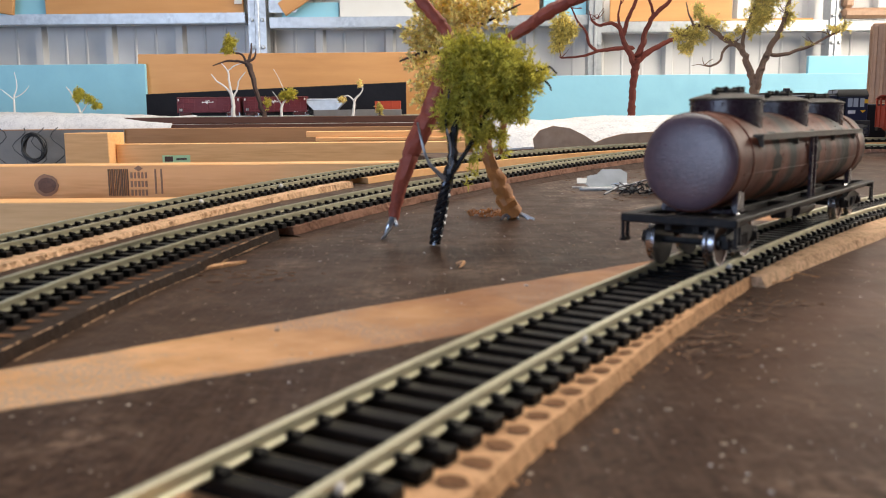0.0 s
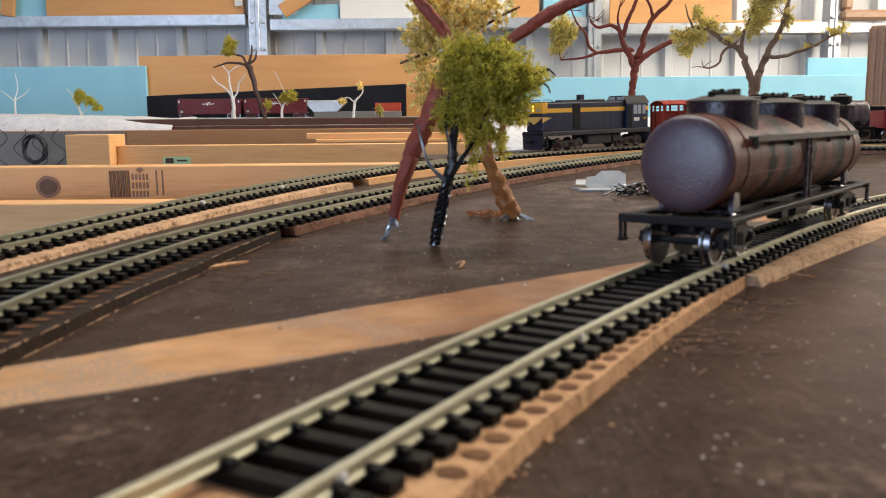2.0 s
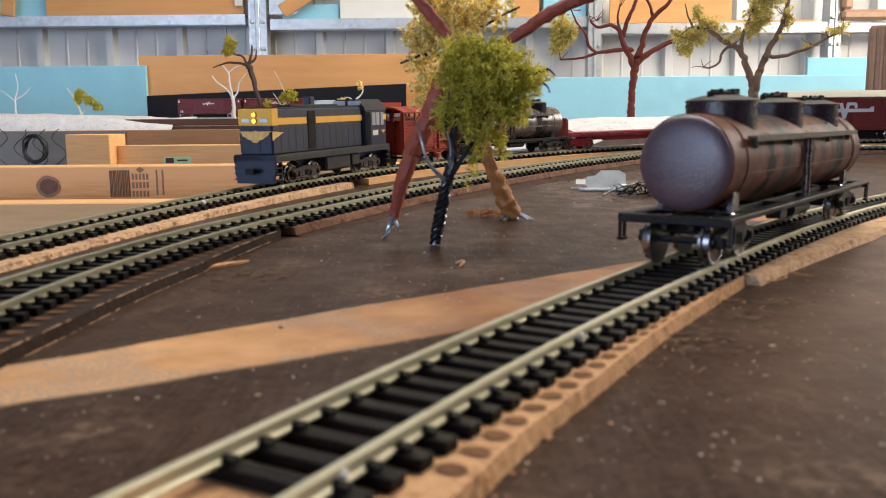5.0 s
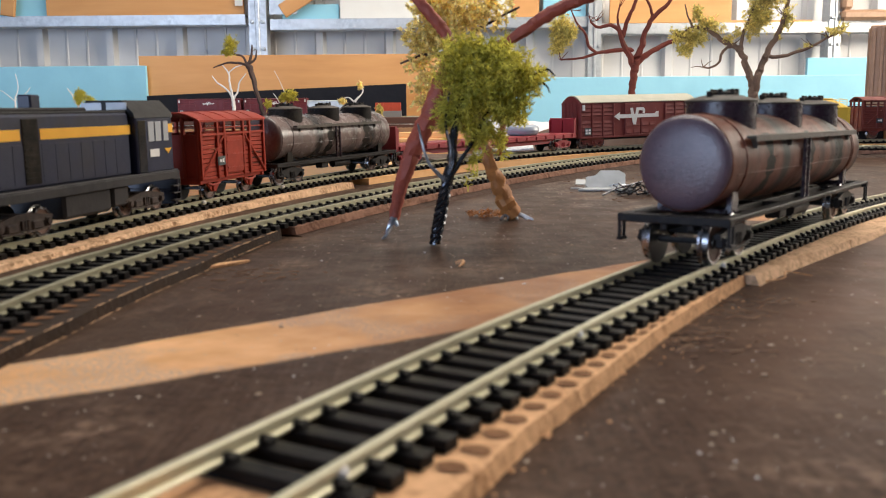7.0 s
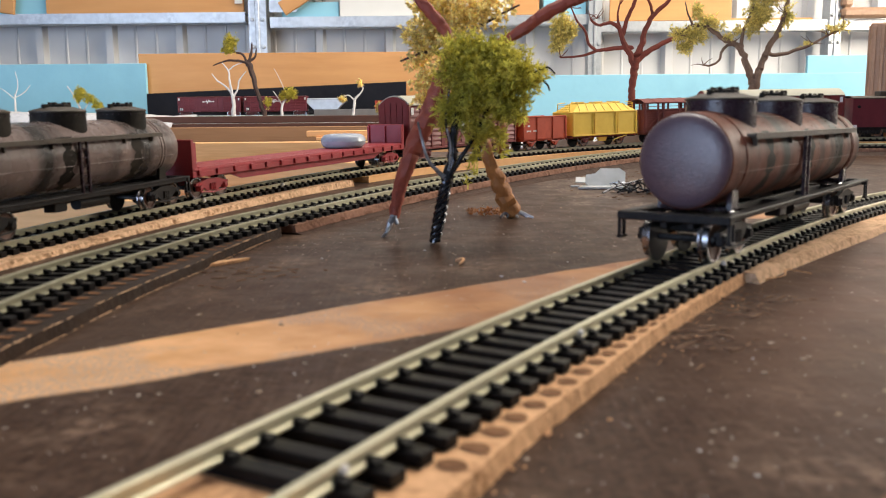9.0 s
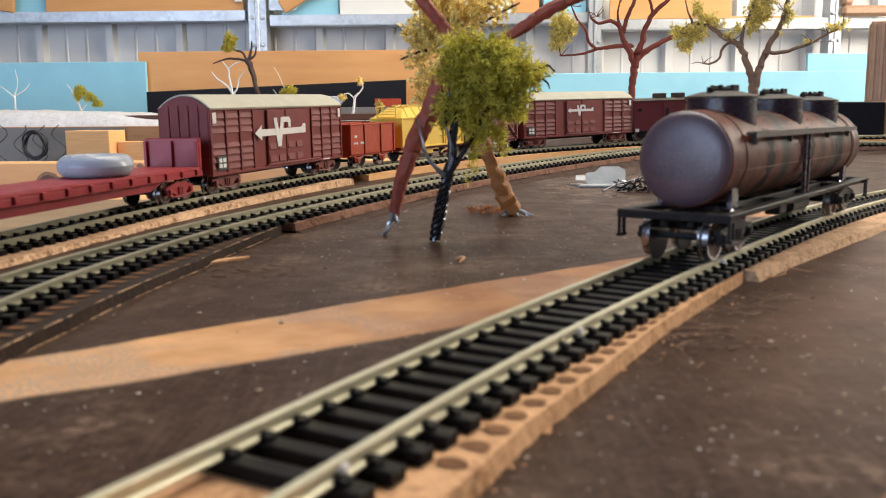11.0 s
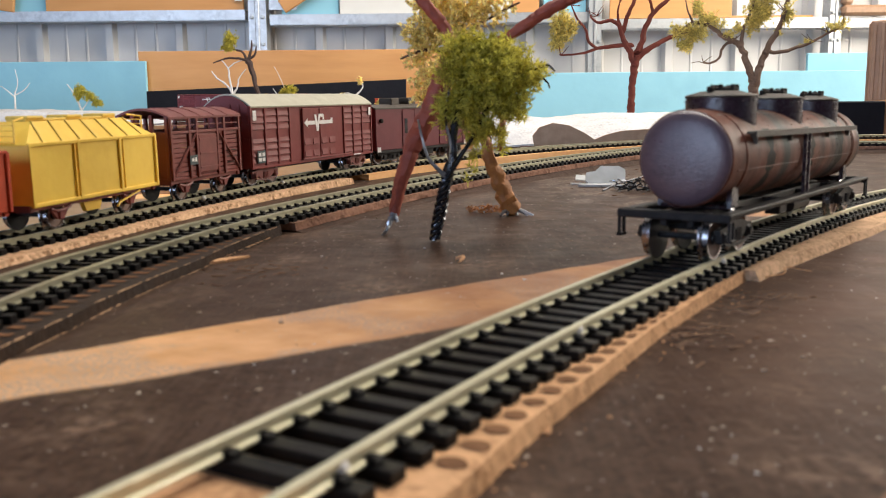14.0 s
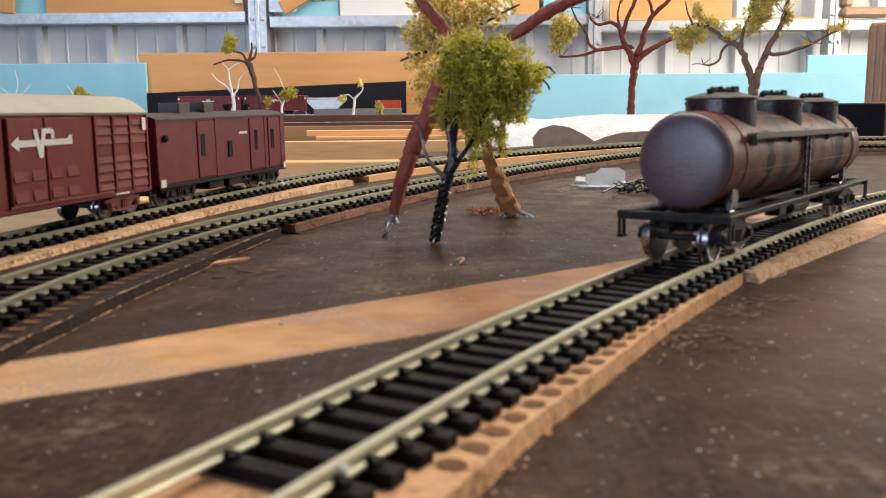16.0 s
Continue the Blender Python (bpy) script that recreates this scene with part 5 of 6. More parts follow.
def guard_van(label):
    t = thing("guard_van", label, "guard van", "goods wagons")
    h, w = 63, 14.6
    part("body", Geo().box(-h, h, -w, w, 10.5, 41.5, 0.5), M_VANRED, t)
    out = arch(w + 0.7, 41.2, 2.6, 10)
    part("roof", Geo().prism(out + [(y, z - 0.9) for y, z in out[::-1]], Matrix.Translation((-h - 0.6, 0, 0)) @ END, 2 * h + 1.2), M_OLIVE, t, "grimy low arched roof")
    for x in (26, 4):
        part("roof_pod", Geo().box(x - 5, x + 5, -6, 6, 42.4, 48.6, 0.5), M_OLIVE, t, "square roof pod")
    for x in (-24, -44):
        part("roof_vent", Geo().lathe([(1.8, 42), (1.8, 46), (2.6, 46.2), (2.6, 47.2), (0, 47.8)], Matrix.Translation((x, 0, 0)), 12), M_SOOT, t)
    for d in (-1, 1):
        for x0, x1 in ((14, 30), (-37, -21), (-56, -42)):
            g = Geo().box(x0, x1, d * (w + 0.2) - 0.4, d * (w + 0.2) + 0.4, 11.5, 39.4, 0.25)
            g.box(x0 - 0.8, x0 + 0.2, d * (w + 0.5) - 0.4, d * (w + 0.5) + 0.4, 11, 40)
            part("door", g, M_VANRED, t)
        for x0, x1, z0, z1 in ((24, 27.5, 22, 33), (-2, 1.5, 20, 28.5), (-29, -25.5, 22, 33), (-48, -44.5, 22, 33)):
            part("window", Geo().box(x0, x1, d * (w + 0.65) - 0.12, d * (w + 0.65) + 0.12, z0, z1), M_WINDOW, t, "small dark window")
        part("number_panel", Geo().box(-18, -10, d * (w + 0.3) - 0.12, d * (w + 0.3) + 0.12, 31.5, 32.8), M_MARK, t, "pale number bar")
        g = Geo().box(h - 5, h - 1, d * (w + 0.3) - 0.2, d * (w + 0.3) + 0.2, 9.5, 13).box(-h + 1, -h + 4, d * (w + 0.3) - 0.2, d * (w + 0.3) + 0.2, 9.5, 13)
        part("white_corner", g, M_MARK, t, "white painted corner plate")
        part("lamp", Geo().lathe([(1.6, 0), (1.6, 1.6), (0.8, 2.0), (0, 2.0)], Matrix.Translation((h - 6, d * w, 32)) @ (ALONG_Y if d > 0 else Matrix.Rotation(radians(90), 4, "X")), 12), M_SOOT, t, "round black side lamp")
        part("sole_bar", Geo().box(-h, h, d * (w - 1) - 1, d * (w - 1) + 1, 8.6, 10.6, 0.2), M_FRAME, t)
    for x in (-9, 10):
        part("battery_box", Geo().box(x - 7, x + 7, -12, 12, 4.2, 9, 0.4), M_FRAME, t)
    for x in (-h + 19, h - 19):
        bogie(t, x, 22, M_FRAME, heavy=True)
    couplers(t, h)
    return t


def locomotive(label):
    """Long-hood diesel, hood leading, cab near its tail."""
    t = thing("diesel_locomotive", label, "locomotive")
    h = 73
    fr = Geo().box(-h, h, -15, 15, 14.6, 18.6, 0.4)
    part("running_board", fr, M_LOCOFRAME, t, "grimy grey running board and valance")
    hood = part("hood", Geo().box(-38, h - 2.5, -11.8, 11.8, 18.4, 45.6, 1.0), M_LOCOBLUE, t)
    part("hood_top", Geo().box(-38, h - 9, -10.8, 10.8, 45.4, 46.6, 0.4).box(-18, 40, -5, 5, 46.4, 48, 0.5), M_LOCOROOF, hood, "grimy black hood top")
    part("exhaust_pipe", Geo().box(8, 14, -3, 3, 47.4, 53, 0.6), M_LOCOBLUE, hood)
    # yellow nose band and side stripe
    part("nose_panel", Geo().box(h - 3.0, h - 2.1, -11.9, 11.9, 36.2, 45.8, 0.2).box(h - 9, h - 2.4, -12.0, 12.0, 35.8, 45.9, 0.2), M_YELLOW, hood, "golden yellow nose panel")
    for d in (-1, 1):
        for x0, x1 in ((-38.5, 22), (33, h - 8)):
            part("stripe", Geo().box(x0, x1, d * 11.9 - 0.12, d * 11.9 + 0.12, 36.2, 40.2), M_YELLOW, hood, "golden yellow side stripe")
        for x in range(-34, 66, 8):
            part("hood_door", Geo().box(x, x + 7.6, d * 11.85 - 0.3, d * 11.85 + 0.06, 20, 34.5, 0.05), M_LOCOBLUE, hood)
        g = Geo().box(23, 32, d * 11.85 - 0.3, d * 11.85 + 0.3, 20, 44, 0.2)
        for k in range(10):
            g.box(23.6, 31.4, d * 12.1 - 0.3, d * 12.1 + 0.3, 21.5 + 2.1 * k, 22.4 + 2.1 * k)
        part("radiator_grille", g, M_SOOT, hood, "dark brown radiator grille")
    for z in (42.3, 38.6):
        lamp = part("headlight", Geo().lathe([(1.5, 0), (1.7, 0.5), (1.45, 0.7)], Matrix.Translation((h - 2.0, 0, z)) @ ALONG_X, 16), M_LOCOFRAME, hood)
        part("lens", Geo().lathe([(1.4, 0), (1.2, 0.4), (0, 0.6)], Matrix.Translation((h - 1.2, 0, z)) @ ALONG_X, 16), M_HEAD, lamp, "glowing yellow headlight lens")
    for y in (-6.5, 6.5):
        part("marker_panel", Geo().box(h - 2.1, h - 1.7, y - 2.8, y + 2.8, 37.8, 40.2, 0.15), M_STEEL, hood, "grey marker light panel")
    wing = [(0, -3.4), (2.4, -3.0), (3.6, -1.9), (6.0, -1.7), (8.0, -0.6), (10.5, 0.2), (11.6, 1.6), (13.6, 2.6), (6, 2.6), (2.2, 2.4), (0, 3.0), (-2.2, 2.4), (-6, 2.6), (-13.6, 2.6), (-11.6, 1.6), (-10.5, 0.2), (-8.0, -0.6), (-6.0, -1.7), (-3.6, -1.9), (-2.4, -3.0)]
    part("wing_emblem", Geo().prism([(y * 0.86, z * 1.15) for y, z in wing], Matrix.Translation((h - 2.3, 0, 29.6)) @ END, 0.5), M_GOLD, hood, "gold winged emblem on the nose")
    for d in (-1, 1):
        side_wing = [(h - 14, 31.6), (h - 2.6, 32.4), (h - 2.6, 27.0), (h - 5, 28.2), (h - 8, 29.2), (h - 11, 30.4)]
        part("wing_emblem", Geo().prism(side_wing, Matrix.Translation((0, d * 11.9 + 0.15, 0)) @ SIDE, 0.3), M_GOLD, hood, "gold wing tip on the hood side")
    part("nose_door", Geo().box(h - 2.7, h - 2.2, -7.6, 3.0, 19, 26, 0.2).box(h - 2.7, h - 2.2, -5, 5, 31.5, 35.5, 0.2), M_LOCOBLUE, hood)
    # cab
    cab = part("cab", Geo().box(-70, -39, -14.4, 14.4, 18.4, 43.5, 0.6), M_LOCOBLUE, t)
    roof = [(-14.6, 43.2), (-14.0, 45.5), (-8.5, 51.0), (8.5, 51.0), (14.0, 45.5), (14.6, 43.2)]
    part("cab_roof", Geo().prism(roof, Matrix.Translation((-70.6, 0, 0)) @ END, 32.4), M_LOCOROOF, cab, "grimy angled cab roof")
    part("front_windows", Geo().box(-38.6, -38.0, -11, -1.2, 46.8, 50.0).box(-38.6, -38.0, 1.2, 11, 46.8, 50.0), M_CABLIGHT, cab)
    for d in (-1, 1):
        for x0, x1 in ((-53.5, -48.5), (-59.5, -54.5)):
            part("side_window", Geo().box(x0, x1, d * 14.5 - 0.15, d * 14.5 + 0.15, 32.5, 41.5, 0.1), M_CABLIGHT, cab, "pale cab side window")
        part("side_window", Geo().box(-66, -61.5, d * 14.5 - 0.15, d * 14.5 + 0.15, 32.5, 41.5, 0.1), M_CABLIGHT, cab)
        # no recess is cut; the dark panel stands in for the doorway's shade
        part("cab_door", Geo().box(-46.5, -40, d * 14.4 - 0.3, d * 14.4 + 0.3, 19, 42, 0.2), M_WINDOW, cab, "flat cab doorway panel, recess shade put into its colour")
        part("stripe", Geo().box(-70, -62, d * 14.5 - 0.14, d * 14.5 + 0.1, 36.2, 40.2), M_YELLOW, cab)
        part("number_plate", Geo().box(-57, -49, d * 14.6 - 0.15, d * 14.6 + 0.15, 25.5, 29, 0.1), M_MARK, cab, "pale number plate bar")
        part("small_emblem", Geo().prism([(-68, 29), (-62, 29), (-63, 27.8), (-64.4, 27.2), (-64.8, 26.2), (-65.8, 27.2)], Matrix.Translation((0, d * 14.6 + 0.1, 0)) @ SIDE, 0.2), M_YELLOW, cab)
        # fuel tank, steps and handrails
        part("valance", Geo().box(-h, h, d * 15 - 0.4, d * 15 + 0.4, 14.4, 17.8, 0.2), M_LOCOFRAME, t)
        for x in (-h + 3, h - 3):
            g = Geo()
            for k in range(4):
                g.box(x - 3, x + 3, d * 14.2 - 1.2, d * 14.2 + 1.2, 3.6 + 3.4 * k, 4.3 + 3.4 * k, 0.15)
            g.box(x - 3.2, x - 2.6, d * 14.2 - 1.2, d * 14.2 + 1.2, 3.6, 15)
            part("steps", g, M_LOCOFRAME, t)
        part("handrail", Geo().tube([(h - 4, d * 12.6, 46), (h - 7, d * 8, 48.4), (h - 16, d * 8, 48.4), (h - 18, d * 10, 46)], 0.3, 5), M_LOCOROOF, hood)
    part("fuel_tank", Geo().box(-20, 12, -12.5, 12.5, 4.6, 14.8, 1.2).box(-34, -22, -12, 12, 5.6, 14.6, 1.0), M_LOCOFRAME, t, "grey fuel tank")
    for e in (-1, 1):
        g = Geo().box(e * (h - 1) - 1, e * (h - 1) + 1, -15, 15, 8.5, 18.8, 0.5)
        g.prism([(-13, 1.6), (13, 1.6), (14.5, 9), (-14.5, 9)], Matrix.Translation((e * (h - 0.5) - 0.8, 0, 0)) @ END, 1.6)
        part("pilot", g, M_LOCOBLUE, t, "dark blue buffer beam and pilot")
    for x in (-47, 35):
        bogie(t, x, 26, M_BOGIE, heavy=True)
    couplers(t, h)
    return t


parked = tank_wagon("parked_tank_wagon", "weathered red-brown three-domed tank wagon parked on the track", M_TANK, M_TANKEND, M_DOME, M_FRAME, None, spins=False)
x0, y0, h0 = NEAR.at(160.5)
x1, y1, h1 = NEAR.at(308.5)
parked.matrix_world = mm((x0 + x1) / 2, (y0 + y1) / 2, 8.3, 0, 0, math.degrees(math.atan2(y0 - y1, x0 - x1)))

TRAIN = [  # thing, chainage of its middle behind the leading end, half its bogie spacing
    (locomotive("dark blue diesel locomotive with golden yellow stripe and nose"), 79, 40),
    (cattle_wagon("bright red-brown slatted cattle wagon with arched roof", M_RED), 205, 19),
    (tank_wagon("tank_wagon", "grimy grey-brown three-domed bogie tank wagon", M_TANKGREY, M_TANKGREY, M_SOOT, M_FRAME, None, True, 77, 70), 331, 58),
    (flat_wagon("crimson flat wagon with end bulkheads carrying a ring"), 541, 107),
    (box_wagon("maroon bogie box wagon with large white emblem"), 751, 56),
    (open_wagon("orange-red empty open goods wagon"), 868.5, 17),
    (hopper_wagon("bright yellow covered hopper wagon with sloped top"), 954, 25),
    (cattle_wagon("dark red-brown slatted cattle wagon with arched roof", M_REDDARK), 1043, 19),
    (box_wagon("maroon bogie box wagon with small white emblem", None, 0.62), 1163, 53),
    (guard_van("dark maroon guard van with grimy roof pods"), 1310, 44)]

# ---- model trees ----
def tufts(blobs, n, length, width, seed, blades=6, droop=0.0):
    """Crown of many small tufts of bent blades, gathered in uneven clumps. blobs: centre and radii."""
    r = random.Random(seed)
    g = Geo()
    vol = [b[3] * b[4] * b[5] for b in blobs]
    for _ in range(n):
        b = r.choices(blobs, vol)[0]
        d = Vector((r.gauss(0, 1), r.gauss(0, 1), r.gauss(0, 1))).normalized()
        k = r.random() ** 0.42
        lump = 0.70 + 0.75 * noise.noise(d * 3.4 + Vector((seed, b[0], b[2])))
        c = Vector((b[0] + d.x * b[3] * k * lump * 1.25, b[1] + d.y * b[4] * k * lump * 1.25, b[2] + d.z * b[5] * k * lump * 1.25))
        for _ in range(blades):
            e = (d * 0.55 + Vector((r.gauss(0, 1), r.gauss(0, 1), r.gauss(0, 1))).normalized()).normalized()
            L, w = length * r.uniform(0.5, 1.3), width * r.uniform(0.6, 1.3)
            s = e.cross(Vector((r.gauss(0, 1), r.gauss(0, 1), r.gauss(0, 1)))).normalized() * w
            q = e.cross(s).normalized() * L * r.uniform(-0.3, 0.3)
            m, t = c + e * L * 0.55 + q, c + e * L + Vector((0, 0, -droop * L))
            g.add([c - s, c + s, m + s * 0.9, m - s * 0.9, t + s * 0.3, t - s * 0.3], [(0, 1, 2, 3), (3, 2, 4, 5)])
    return g


def limb(pts, radii, seed=1, seg=9, sub=5, wob=0.06, rough=0.10):
    """Tapered, slightly crooked branch through a few joints."""
    r = random.Random(seed)
    pts = [Vector(p) for p in pts]
    P, R = [], []
    n = len(pts)
    for i in range(n - 1):
        p0, p1, p2, p3 = pts[max(i - 1, 0)], pts[i], pts[i + 1], pts[min(i + 2, n - 1)]
        for k in range(sub if i < n - 2 else sub + 1):
            u = k / sub
            p = 0.5 * (2 * p1 + (p2 - p0) * u + (2 * p0 - 5 * p1 + 4 * p2 - p3) * u * u + (3 * p1 - p0 - 3 * p2 + p3) * u ** 3)
            rad = radii[i] + (radii[i + 1] - radii[i]) * u
            P.append(p + Vector((r.uniform(-1, 1), r.uniform(-1, 1), r.uniform(-1, 1))) * rad * wob * 3)
            R.append(rad)
    return Geo().tube(P, R, seg, rough=rough, rnd=r)


def joined(*gs):
    o = Geo()
    for g in gs:
        o.add(g.v, g.f)
    return o


def twigs(tips, r0, seed, n=3, reach=14, mid=0.5):
    """Fine twigs that leave the given points."""
    r = random.Random(seed)
    o = Geo()
    for x, y, z in tips:
        for _ in range(n):
            d = Vector((r.uniform(-1, 1), r.uniform(-0.6, 0.6), r.uniform(-0.1, 1))).normalized() * reach * r.uniform(0.6, 1.2)
            a = Vector((x, y, z))
            b = limb([a, a + d * mid + Vector((r.uniform(-2, 2), 0, r.uniform(-2, 2))), a + d], [r0, r0 * 0.7, r0 * 0.35], r.randint(1, 999), 5, 3)
            o.add(b.v, b.f)
    return o


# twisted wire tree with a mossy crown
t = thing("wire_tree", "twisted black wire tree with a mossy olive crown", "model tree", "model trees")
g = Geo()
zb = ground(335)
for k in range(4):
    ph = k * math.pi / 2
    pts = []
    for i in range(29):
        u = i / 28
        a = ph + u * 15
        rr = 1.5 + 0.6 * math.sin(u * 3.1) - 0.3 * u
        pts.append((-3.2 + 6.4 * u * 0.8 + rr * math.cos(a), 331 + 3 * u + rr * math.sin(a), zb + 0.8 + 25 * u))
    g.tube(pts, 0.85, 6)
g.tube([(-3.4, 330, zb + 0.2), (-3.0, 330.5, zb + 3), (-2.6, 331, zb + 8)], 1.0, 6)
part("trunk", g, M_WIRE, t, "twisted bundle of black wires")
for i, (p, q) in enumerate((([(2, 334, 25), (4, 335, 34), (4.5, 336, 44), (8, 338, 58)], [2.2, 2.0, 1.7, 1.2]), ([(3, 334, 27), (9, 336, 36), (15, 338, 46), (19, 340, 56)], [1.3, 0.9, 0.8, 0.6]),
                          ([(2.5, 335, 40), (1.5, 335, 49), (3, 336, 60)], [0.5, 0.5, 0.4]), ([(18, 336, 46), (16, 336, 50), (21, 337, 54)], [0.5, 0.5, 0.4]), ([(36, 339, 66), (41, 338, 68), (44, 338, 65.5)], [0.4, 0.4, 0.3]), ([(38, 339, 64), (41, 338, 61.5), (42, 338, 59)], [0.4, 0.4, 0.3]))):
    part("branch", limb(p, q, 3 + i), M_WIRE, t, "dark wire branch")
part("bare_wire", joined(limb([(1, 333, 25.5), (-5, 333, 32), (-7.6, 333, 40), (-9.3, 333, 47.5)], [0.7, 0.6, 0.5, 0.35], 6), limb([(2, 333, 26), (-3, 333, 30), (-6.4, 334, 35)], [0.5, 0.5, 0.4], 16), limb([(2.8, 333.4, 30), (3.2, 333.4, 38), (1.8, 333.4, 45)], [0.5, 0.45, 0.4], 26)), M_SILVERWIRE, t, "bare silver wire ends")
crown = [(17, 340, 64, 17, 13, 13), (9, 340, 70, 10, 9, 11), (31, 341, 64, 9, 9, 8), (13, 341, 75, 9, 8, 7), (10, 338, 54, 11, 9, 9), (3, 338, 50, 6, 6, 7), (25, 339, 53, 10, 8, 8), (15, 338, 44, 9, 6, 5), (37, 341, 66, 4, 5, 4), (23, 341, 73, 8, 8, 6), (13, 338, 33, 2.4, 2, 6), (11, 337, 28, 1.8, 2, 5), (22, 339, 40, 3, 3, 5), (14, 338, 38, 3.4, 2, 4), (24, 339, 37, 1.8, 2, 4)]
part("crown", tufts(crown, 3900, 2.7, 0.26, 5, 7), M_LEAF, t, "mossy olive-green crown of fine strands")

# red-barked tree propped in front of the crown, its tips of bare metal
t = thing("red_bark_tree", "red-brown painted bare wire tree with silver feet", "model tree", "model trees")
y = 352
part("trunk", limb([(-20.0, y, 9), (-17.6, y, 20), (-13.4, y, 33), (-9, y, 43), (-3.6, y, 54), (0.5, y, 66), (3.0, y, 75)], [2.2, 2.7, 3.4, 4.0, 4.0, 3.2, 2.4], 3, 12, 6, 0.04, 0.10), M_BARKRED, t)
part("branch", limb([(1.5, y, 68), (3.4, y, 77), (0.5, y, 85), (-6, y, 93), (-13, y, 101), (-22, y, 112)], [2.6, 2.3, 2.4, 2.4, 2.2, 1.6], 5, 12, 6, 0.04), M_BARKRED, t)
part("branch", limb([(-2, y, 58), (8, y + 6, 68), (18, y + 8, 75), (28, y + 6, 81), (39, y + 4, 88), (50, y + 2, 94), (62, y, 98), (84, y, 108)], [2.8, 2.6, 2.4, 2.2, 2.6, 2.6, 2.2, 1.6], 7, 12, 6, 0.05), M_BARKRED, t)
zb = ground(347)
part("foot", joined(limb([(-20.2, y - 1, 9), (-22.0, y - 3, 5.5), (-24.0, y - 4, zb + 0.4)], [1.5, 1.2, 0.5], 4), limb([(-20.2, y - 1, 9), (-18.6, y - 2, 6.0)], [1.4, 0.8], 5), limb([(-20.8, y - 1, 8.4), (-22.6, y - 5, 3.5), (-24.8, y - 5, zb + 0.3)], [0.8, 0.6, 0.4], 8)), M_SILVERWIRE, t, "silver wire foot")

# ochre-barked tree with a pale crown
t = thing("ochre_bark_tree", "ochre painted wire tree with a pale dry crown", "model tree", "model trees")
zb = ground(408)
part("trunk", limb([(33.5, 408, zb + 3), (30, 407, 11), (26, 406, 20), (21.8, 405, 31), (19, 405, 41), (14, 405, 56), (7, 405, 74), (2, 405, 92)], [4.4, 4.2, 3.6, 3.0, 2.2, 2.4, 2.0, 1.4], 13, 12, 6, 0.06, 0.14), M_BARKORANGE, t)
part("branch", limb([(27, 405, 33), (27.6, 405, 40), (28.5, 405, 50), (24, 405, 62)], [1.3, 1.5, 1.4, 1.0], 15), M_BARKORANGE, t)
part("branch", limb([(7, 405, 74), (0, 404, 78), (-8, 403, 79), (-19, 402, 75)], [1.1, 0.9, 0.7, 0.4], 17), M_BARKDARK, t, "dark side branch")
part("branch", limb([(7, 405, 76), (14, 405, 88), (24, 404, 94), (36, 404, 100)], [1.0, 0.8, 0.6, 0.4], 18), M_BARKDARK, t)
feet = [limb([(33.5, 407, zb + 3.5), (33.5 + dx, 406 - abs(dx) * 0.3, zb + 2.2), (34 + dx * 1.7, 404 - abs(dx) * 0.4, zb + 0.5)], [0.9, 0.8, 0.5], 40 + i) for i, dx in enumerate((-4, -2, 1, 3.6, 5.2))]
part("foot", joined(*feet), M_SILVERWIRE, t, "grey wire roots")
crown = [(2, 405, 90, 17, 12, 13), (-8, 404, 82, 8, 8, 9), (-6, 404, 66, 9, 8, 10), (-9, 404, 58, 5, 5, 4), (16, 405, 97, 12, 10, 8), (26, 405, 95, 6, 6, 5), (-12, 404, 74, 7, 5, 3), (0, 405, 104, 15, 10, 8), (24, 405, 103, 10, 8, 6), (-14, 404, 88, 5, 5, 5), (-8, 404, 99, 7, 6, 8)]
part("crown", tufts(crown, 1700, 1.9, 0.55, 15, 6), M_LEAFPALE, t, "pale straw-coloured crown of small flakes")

# bare red tree on the plaster ridge
t = thing("red_bark_tree", "bare red-brown gum tree on the white ridge", "model tree", "model trees")
Y = 1390
part("trunk", limb([(303, Y, 50), (303.5, Y, 78), (305, Y, 105), (308, Y, 128), (310, Y, 146)], [6.4, 5.6, 5.4, 6.2, 7.4], 21, 12, 6, 0.05), M_BARKFAR, t)
br = [([(306, Y, 134), (299, Y, 150), (291, Y, 163), (281, Y, 190), (268, Y, 198), (248, Y, 195), (236, Y, 204)], [6, 5, 4.6, 3.6, 3, 2.4, 1.4]),
      ([(303, Y, 158), (292, Y, 160), (262, Y, 157), (246, Y, 155), (226, Y, 148), (190, Y, 145)], [4, 3.6, 3, 2.6, 2, 1.2]),
      ([(246, Y, 155), (234, Y, 166), (228, Y, 186), (216, Y, 200), (205, Y, 222)], [2.6, 2.4, 2, 1.6, 1]),
      ([(312, Y, 140), (330, Y, 154), (352, Y, 166), (376, Y, 176), (398, Y, 178)], [5.6, 4.4, 3.8, 3, 1.6]),
      ([(310, Y, 146), (318, Y, 164), (322, Y, 182), (334, Y, 208), (354, Y, 226), (372, Y, 248)], [6, 4.8, 4.2, 3.8, 3.2, 2]),
      ([(288, Y, 180), (294, Y, 204), (304, Y, 226), (312, Y, 250)], [4, 3.2, 2.8, 2]),
      ([(284, Y, 188), (279, Y, 206), (281, Y, 224)], [2.4, 1.8, 1.2]),
      ([(334, Y, 208), (330, Y, 226), (318, Y, 246)], [2.8, 2.2, 1.4])]
for i, (p, q) in enumerate(br):
    part("branch", limb(p, q, 50 + i, 8, 5, 0.06), M_BARKFAR, t)
